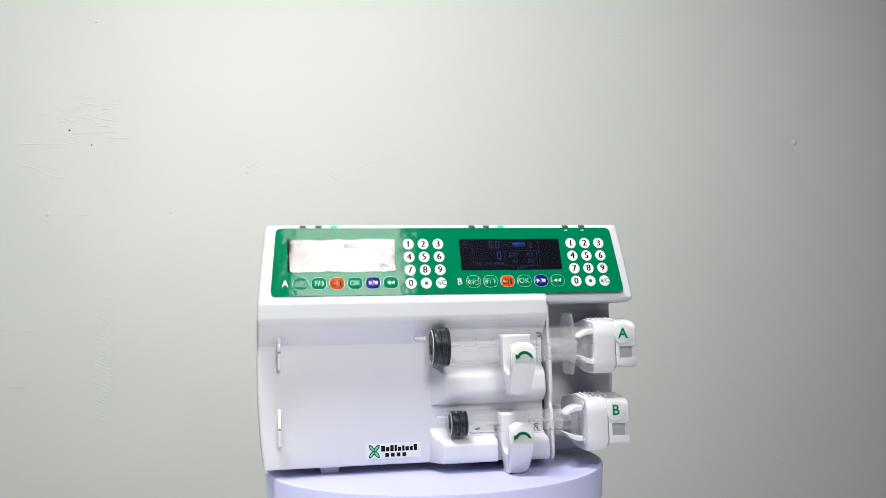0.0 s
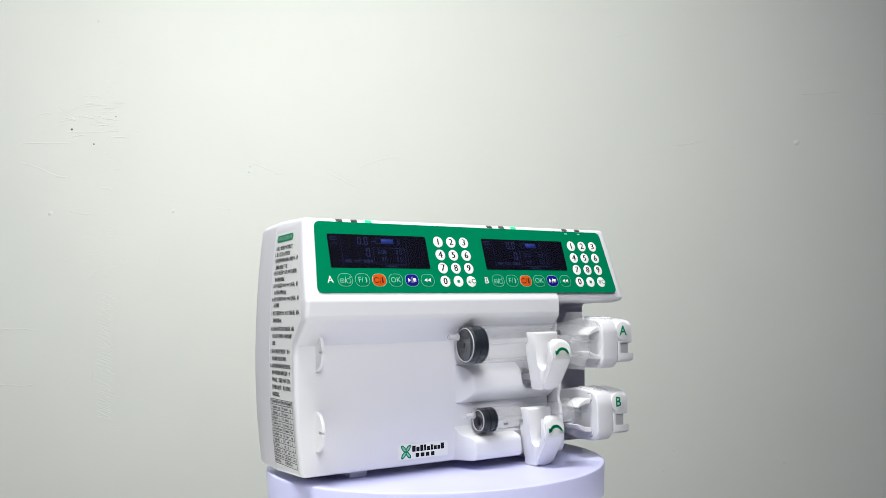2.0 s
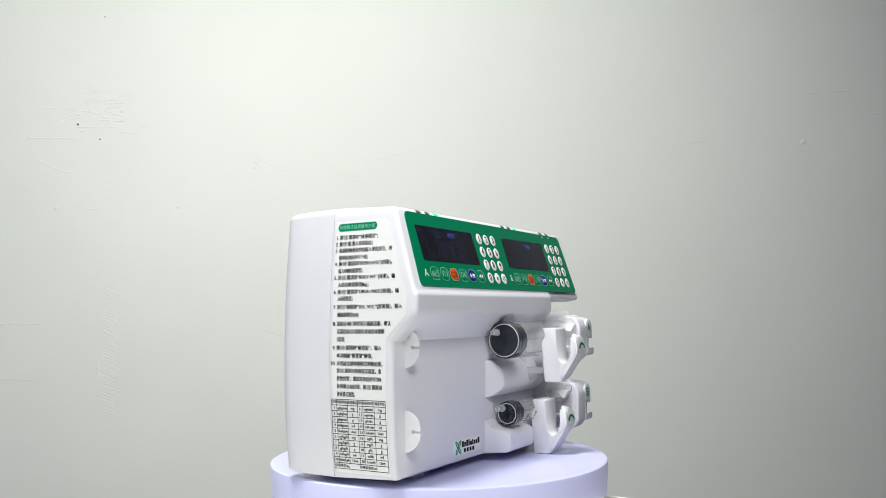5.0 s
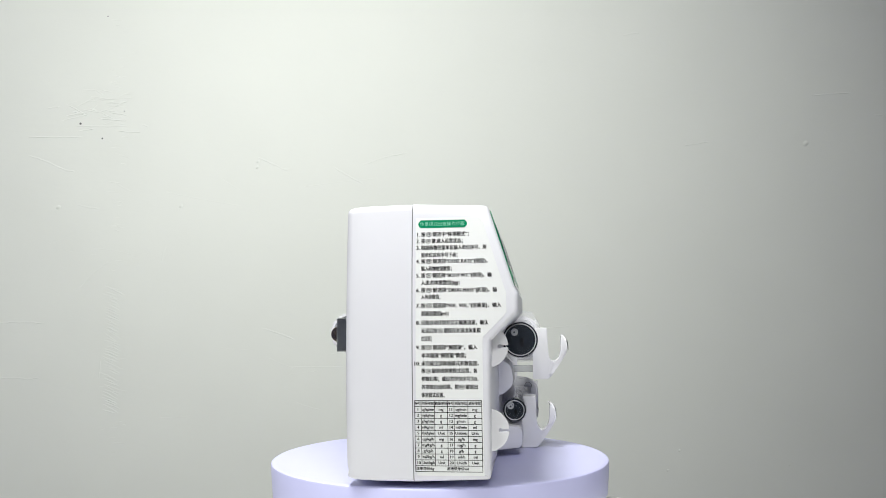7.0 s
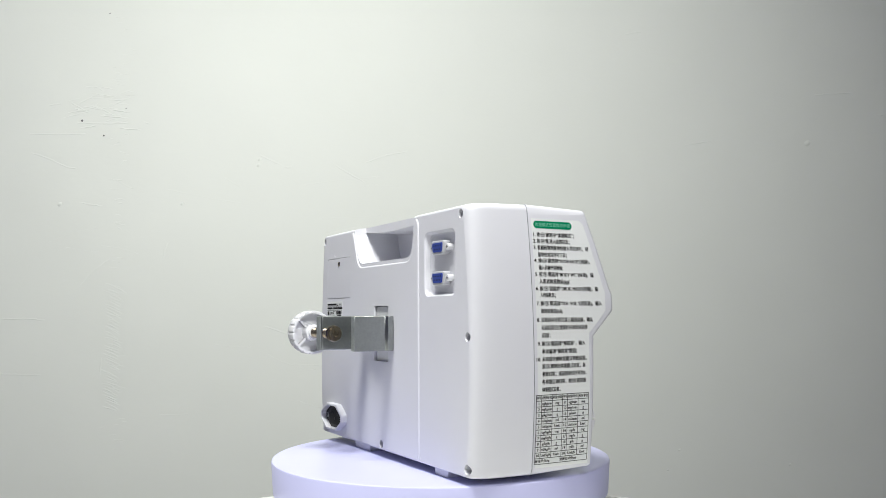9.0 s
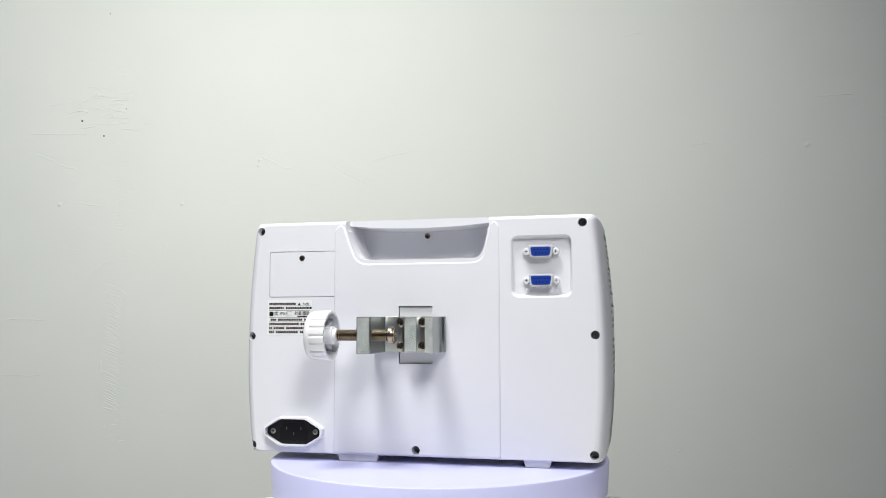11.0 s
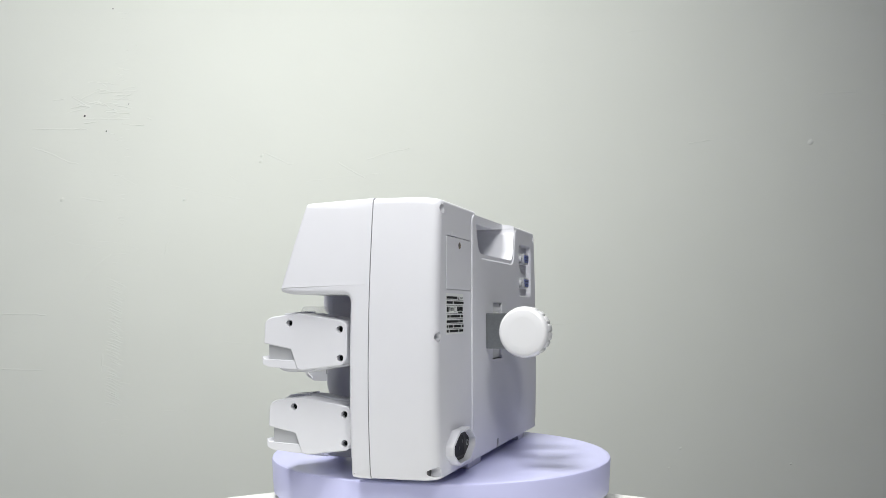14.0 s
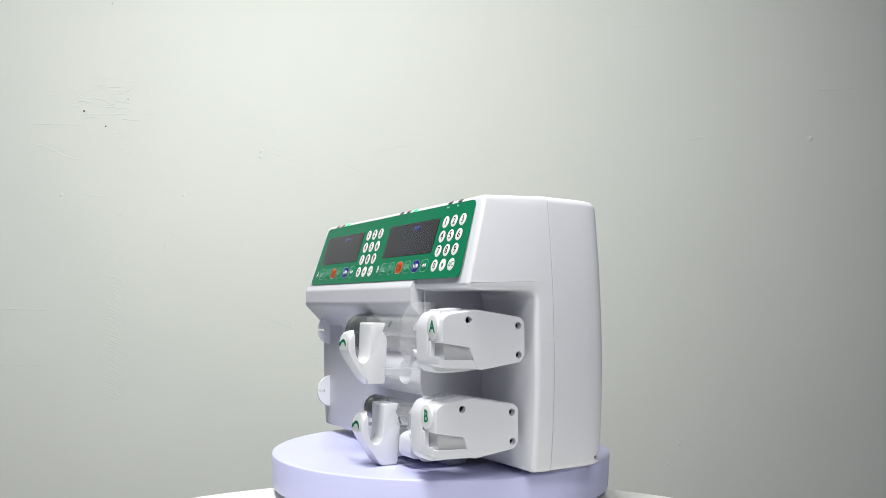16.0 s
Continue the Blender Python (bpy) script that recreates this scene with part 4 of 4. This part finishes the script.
part("title_bar", on_side(dense_poly([(sz(405) + (sz(391) - sz(405)) * i / 8, sy(740) + 2.6 * (1 - math.sin(math.pi * (i + 0.6) / 9.2)), sy(829) - 2.6 * (1 - math.sin(math.pi * (i + 0.6) / 9.2))) for i in range(9)]), 0.3), INKG, label, "green title bar")
part("print", on_side(moved(lettering("体重模式设置操作步骤", 3.4), lambda a, b, c: (sy(784) + a, sz(398.5) + b, 0)), 0.42), PALE, label)
LINES = [(417, "1.", "按@键选中“体重模式”；"), (429, "2.", "按@键,进入设置状态；"), (441, "3.", "根据药物剂量单位输入单位序号，剂"), (454, "", "量单位对应序号下表；"),
         (465, "4.", "按@键选择“DOSE RATE”(剂量)，"), (478, "", "输入药物剂量数值；"), (490, "5.", "按@键选择“BODY WT.”(体重)，输"), (503, "", "入患者体重数值(kg)；"),
         (516, "6.", "按@键选择“DRUG MASS”(药量)，输"), (528, "", "入药量数值；"), (543, "7.", "按@键选择“SOL. VOL.”(溶液量)，输入"), (557, "", "溶液量数值(ml)；"),
         (573, "8.", "设备自动计算并显示输液流速，确认"), (587, "", "无误后按@键保存并退出体重模"), (601, "", "式设置；"), (616, "9.", "按@键选择“预置量”，输入"), (630, "", "本次输液“预置量”数值；"),
         (644, "10.", "未完成全部体重模式参数设置，"), (657, "", "按@键退出体重模式设置，各"), (671, "", "参数归零；或设置单位序号为0，"), (685, "", "各参数自动归零，按@键退出"), (699, "", "体重模式设置。")]
WIDTHS = {417: 92, 429: 81, 441: 122, 454: 74, 465: 124, 478: 64, 490: 131, 503: 78, 516: 140, 528: 44, 543: 147, 557: 59, 573: 124, 587: 113, 601: 29, 616: 105, 630: 88, 644: 107, 657: 107, 671: 108, 685: 107, 699: 50}
for v, num, text in LINES:
    bms = []
    if num:
        bms.append(on_side(moved(lettering(num, 4.1, "RIGHT", heavy=0.13), lambda a, b, c: (sy(743.6) + a, sz(v) + b, 0)), 0.36))
    line, at = bmesh.new(), 0.0
    for n_, chunk in enumerate(text.split("@")):
        if n_:  # the key's oval sign with its two letters
            oval = prism(ring(at + 2.9, 0.15, 2.5, 1.75, 20) + [(at + 5.4, 0.14)] + list(reversed(ring(at + 2.9, 0.15, 2.12, 1.4, 20))) + [(at + 5.02, 0.14)], "z", 0, 0.01)
            inside = moved(lettering("OK", 2.3, heavy=0.08), lambda a, b, c: (at + 2.9 + a, 0.15 + b, c))
            line = joined(line, oval, inside)
            at += 6.2
        piece_ = lettering(chunk, 3.9, "LEFT", heavy=0.17)
        wide = max([q.co.x for q in piece_.verts] or [0])
        line = joined(line, shift(piece_, at))
        at += wide
    xs_ = [q.co.x for q in line.verts]
    k = (WIDTHS[v] - (8 if num else 10)) * 0.432 / max(1e-6, max(xs_) - min(xs_)) if xs_ else 1
    bms.append(on_side(moved(line, lambda a, b, c: (sy(745.5) + a * k, sz(v) + b, 0)), 0.36))
    part("print", joined(*bms), INK, label)
# the table of units
cols = [733, 744.5, 768.5, 791.5, 803, 827.5, 852]
zr = [sz(708) + (sz(833) - sz(708)) * i / 12 for i in range(13)]
grid_lines = [on_side(dense_poly([(z + 0.21, sy(733), sy(852)), (z - 0.21, sy(733), sy(852))]), 0.36) for z in zr]
for u in cols:
    end = zr[12] if u in (733, 852) else zr[11]
    grid_lines.append(on_side(dense_poly([(zr[0] + (end - zr[0]) * i / 8, sy(u) - 0.21, sy(u) + 0.21) for i in range(9)]), 0.37))
for rule in grid_lines:
    part("table_rule", rule, INK, label, "black table rule")
U1 = ["ug/kg/min", "mg/kg/min", "g/kg/min", "ml/kg/min", "Unit/kg/min", "ug/kg/h", "mg/kg/h", "g/kg/h", "ml/kg/h", "Unit/kg/h"]
U2 = ["ug/min", "mg/min", "g/min", "ml/min", "Unit/min", "ug/h", "mg/h", "g/h", "ml/h", "Unit/h"]
UM = ["mg", "g", "g", "ml", "Unit"] * 2


def cell(text, u, z, size, most):
    bm = lettering(text, size, "CENTER", heavy=0.11)
    xs_ = [q.co.x for q in bm.verts] or [0]
    w = max(xs_) - min(xs_)
    k = min(1, most / w) if w else 1
    return on_side(moved(bm, lambda a, b, c: (sy(u) + a * k, z + b, 0)), 0.36)


mid = [(a + b) / 2 for a, b in zip(cols, cols[1:])]
for r in range(12):
    z = (zr[r] + zr[r + 1]) / 2
    if r == 0:
        row = [cell(t, u, z, 2.6, 9.2 if len(t) > 2 else 4.4) for t, u in zip(["序号", "剂量单位", "质量单位"] * 2, mid)]
    elif r <= 10:
        row = [cell(t, u, z, 3.0, 9.0) for t, u in zip([str(r), U1[r - 1], UM[r - 1], str(r + 10), U2[r - 1], UM[r - 1]], mid)]
    else:
        row = [cell("体重单位:kg", 750, z, 2.6, 14), cell("溶液量单位:ml", 808, z, 2.6, 17)]
    for entry in row:
        part("cell_print", entry, INK, label)


# ---- syringes ----
def syringe(name, text, x0, x1, y, z, r, marks, fl_h, fl_w, stop, plunger_end, height=-0.33):
    s = thing(name, text, "syringe", "syringes in the pump")
    part("barrel", lathe([(x0 + 3, 2.2), (x0 + 1.2, r * 0.6), (x0, r - 1), (x0 + 0.6, r), (x1, r)], "x", y, z, 40, False), CLEAR, s, "clear graduated barrel")
    nz = z + (r * 0.42)
    part("nozzle", lathe([(x0 - 9, 0.9), (x0 - 9, 2.2), (x0 - 2, 2.5), (x0 - 1.9, 3.2), (x0 + 0.2, 3.3), (x0 + 0.2, 1.2), (x0 - 9, 0.9)], "x", y + r * 0.3, nz, 16, False), FROST, s)
    a, b = stop
    rr_ = r - 0.45
    part("stopper", lathe([(a - 1.5, 0.2), (a - 1.1, rr_ * 0.5), (a - 0.7, rr_ - 1.6), (a - 0.9, rr_ - 1.2), (a - 0.4, rr_ - 0.4), (a + 0.5, rr_), (a + 3, rr_), (a + 3.5, rr_ - 1.3), (a + 5.4, rr_ - 1.3), (a + 5.9, rr_), (b - 3.2, rr_), (b - 2.7, rr_ - 1.2), (b - 1.8, rr_ - 1.2), (b - 1.2, rr_), (b, rr_), (b, 3)], "x", y, z, 40), RUBBER, s, "dark ribbed rubber stopper")
    # grey ring added to draw the highlight round the stopper's face
    part("face_rim", lathe([(a - 0.8, rr_ - 2.3), (a - 1.5, rr_ - 2.1), (a - 1.6, rr_ - 1.7), (a - 0.9, rr_ - 1.4)], "x", y, z, 40, False), GREYP, s, "pale ring painted as the highlight on the stopper face's rim")
    part("dimple", prism(ring(y - r * 0.1, z - r * 0.12, r * 0.13, r * 0.26, 14), "x", a - 2.0, a - 1.2, 0.2), INK, s, "dark slot in the stopper's face")
    part("flange", prism(round_corners([(y - fl_w, z - fl_h * 0.45), (y - fl_w * 0.55, z - fl_h), (y + fl_w * 0.55, z - fl_h), (y + fl_w, z - fl_h * 0.45), (y + fl_w, z + fl_h * 0.45), (y + fl_w * 0.55, z + fl_h), (y - fl_w * 0.55, z + fl_h), (y - fl_w, z + fl_h * 0.45)], [1.5] * 8), "x", x1 - 0.2, x1 + 2.0, 0.4), MILKY, s, "milky finger flange")
    for k in range(2):
        fin = box(b, plunger_end, -0.6, 0.6, -(r - 2.4), r - 2.4, 0.2)
        part("plunger_rib", moved(fin, (lambda u, v, w: (u, y + v, z + w)) if k == 0 else (lambda u, v, w: (u, y + w, z + v))), MILKY, s)
    part("thumb_rest", lathe([(plunger_end - 0.1, r - 1), (plunger_end + 1.6, r - 0.6), (plunger_end + 2.2, r - 1.4)], "x", y, z, 32), MILKY, s)
    # printed scale on the front-lower side
    ticks, n = marks[0], marks[1]

    def wrap(bm, lift=0.12):
        return moved(bm, lambda u, v, w: (u, y - (r + lift) * math.cos(w / r), z + (r + lift) * math.sin(w / r)))

    tick = [wrap(box(b + 2 + i * ticks, b + 2.36 + i * ticks, 0, 0.01, -r * 0.85, -r * 0.85 + (3.6 if i % 5 == 0 else 1.9))) for i in range(n)]
    part("scale_marks", joined(*tick), INK, s, "fine black scale marks")
    for text_, ux in marks[2]:
        num = lettering(text_, 5.8, bold=0.09)
        part("numeral", wrap(moved(num, lambda p, q, c: (ux - q, 0, p + r * height))), INK, s)
    for ob in s.children:
        if ob.data.materials[0] in (CLEAR, MILKY, FROST):
            ob.visible_shadow = False
    return s


syringe_a = syringe("syringe", "large clear plastic syringe with dark rubber stopper in upper clamp", -17.0, 105.5, -75.0, 102.0, 16.4, (2.0, 50, [("60", 77)]), 26, 19, (-12.0, 1.0), 125, 0.55)
for ux in (6.0, 20.5, 35.0, 49.0):  # worn numerals of the scale, as small bars
    part("worn_numeral", moved(joined(box(ux, ux + 0.5, 0, 0.01, 5.4, 8.8), box(ux + 1.9, ux + 2.4, 0, 0.01, 5.8, 8.2)), lambda u, v, w: (u, -75.0 - 16.5 * math.cos(w / 16.4), 102.0 + 16.5 * math.sin(w / 16.4))), HOLE, syringe_a)
syringe_b = syringe("syringe", "small clear plastic syringe with dark rubber stopper in lower clamp", 0.5, 96, -68.6, 37.2, 11.0, (1.05, 76, [("5", 24.5), ("10", 40.5), ("20", 75)]), 13, 13.5, (4.0, 16.5), 117)

# ---- plaster blemishes on the wall ----
rnd = random.Random(11)


def scratch(x, z, length, angle, width, depth, bend=0.0):
    """A low, uneven ridge on the wall: millimetres, degrees."""
    bm = bmesh.new()
    n = max(5, int(length / 5))
    rows = []
    for i in range(n + 1):
        t = i / n
        u = (t - 0.5) * length
        v = bend * math.sin(math.pi * t) + rnd.uniform(-0.3, 0.3) * width
        w = width * (0.25 + math.sin(math.pi * t)) * rnd.uniform(0.5, 1.1)
        c, s = math.cos(radians(angle)), math.sin(radians(angle))
        row = []
        for k, d in ((-1, 0.15), (0, -depth), (1, 0.15)):
            row.append(bm.verts.new((x + u * c - (v + k * w) * s, WALL_Y * 1000 + d, z + u * s + (v + k * w) * c)))
        rows.append(row)
    for r0, r1 in zip(rows, rows[1:]):
        for k in range(2):
            bm.faces.new((r0[k], r0[k + 1], r1[k + 1], r1[k]))
    return bm


MARKS = [(-353, 448, 53, -25), (-318, 435, 17, -5), (-110, 454, 95, 15), (-188, 419, 71, -30), (-571, 258, 33, 75), (413, 718, 36, 8), (548, 481, 59, 8), (838, 585, 83, 4), (950, 538, 43, -2),
         (-825, 453, 71, -22), (-778, 438, 36, -18), (-730, 358, 47, -10), (-708, 529, 107, 0), (-802, 506, 118, 0), (-332, 89, 71, -20), (-717, 215, 80, 43), (-868, 116, 100, -1), (-870, 4, 95, -2), (-700, 20, 34, 88)]
ridges = [scratch(x, z, n, a, 2.4, 0.55, rnd.uniform(-3, 3)) for x, z, n, a in MARKS]
for _ in range(34):  # roughly filled patch
    ridges.append(scratch(rnd.gauss(-715, 42), rnd.gauss(572, 24), rnd.uniform(12, 60), rnd.gauss(0, 14), rnd.uniform(0.8, 2.2), rnd.uniform(0.3, 0.8)))
for _ in range(26):  # faint long trowel lines
    ridges.append(scratch(rnd.uniform(-900, 250), rnd.uniform(-120, 420), rnd.uniform(40, 160), rnd.gauss(-6, 12), rnd.uniform(0.8, 2.0), rnd.uniform(0.12, 0.3), rnd.uniform(-4, 4)))
for _ in range(60):  # trowel marks in a vertical strip
    ridges.append(scratch(rnd.gauss(-668, 10), rnd.uniform(-150, 860), rnd.uniform(6, 26), rnd.gauss(-8, 10), rnd.uniform(0.6, 1.6), rnd.uniform(0.15, 0.4)))
for k in range(46):  # hatched trowel strip
    ridges.append(scratch(-676 + rnd.gauss(0, 3), 186 - 5.6 * k, rnd.uniform(22, 38), rnd.gauss(-24, 5), rnd.uniform(0.9, 1.5), rnd.uniform(0.35, 0.7)))
part("plaster_ridges", joined(*ridges), WALL, wall_back, "raised scratches and filler in the plaster")["kind"] = "stuff"
for x, z, r in ((778, 479, 7), (-377, 450, 4), (-379, 438, 4), (-538, 357, 4), (466, -197, 2.5), (491, -157, 2.5), (717, -188, 2.5), (-794, 357, 5)):
    part("filler_spot", moved(lathe([(0.2, r), (-0.8, r * 0.7), (-1.1, 0.1)], "y", x, z, 10), lambda a, b, c: (a + 0.3 * (c - z), b + WALL_Y * 1000, c)), WALL, wall_back)
for x, z, r in ((-752, 534.4, 2.4), (-705.5, 502.2, 1.8), (-699, 766, 1.4), (-660, 560, 1.2)):
    part("nail_hole", lathe([(WALL_Y * 1000 - 0.25, r), (WALL_Y * 1000 + 0.3, r)], "y", x, z, 9), HOLE, wall_back, "small dark nail hole")


def motions():
    rows = [(t, pose(0, 0, 0, 0, 0, a)) for t, a in TURN]
    for ob in (turntable, pump, syringe_a, syringe_b):
        walk(ob, rows)


motions()
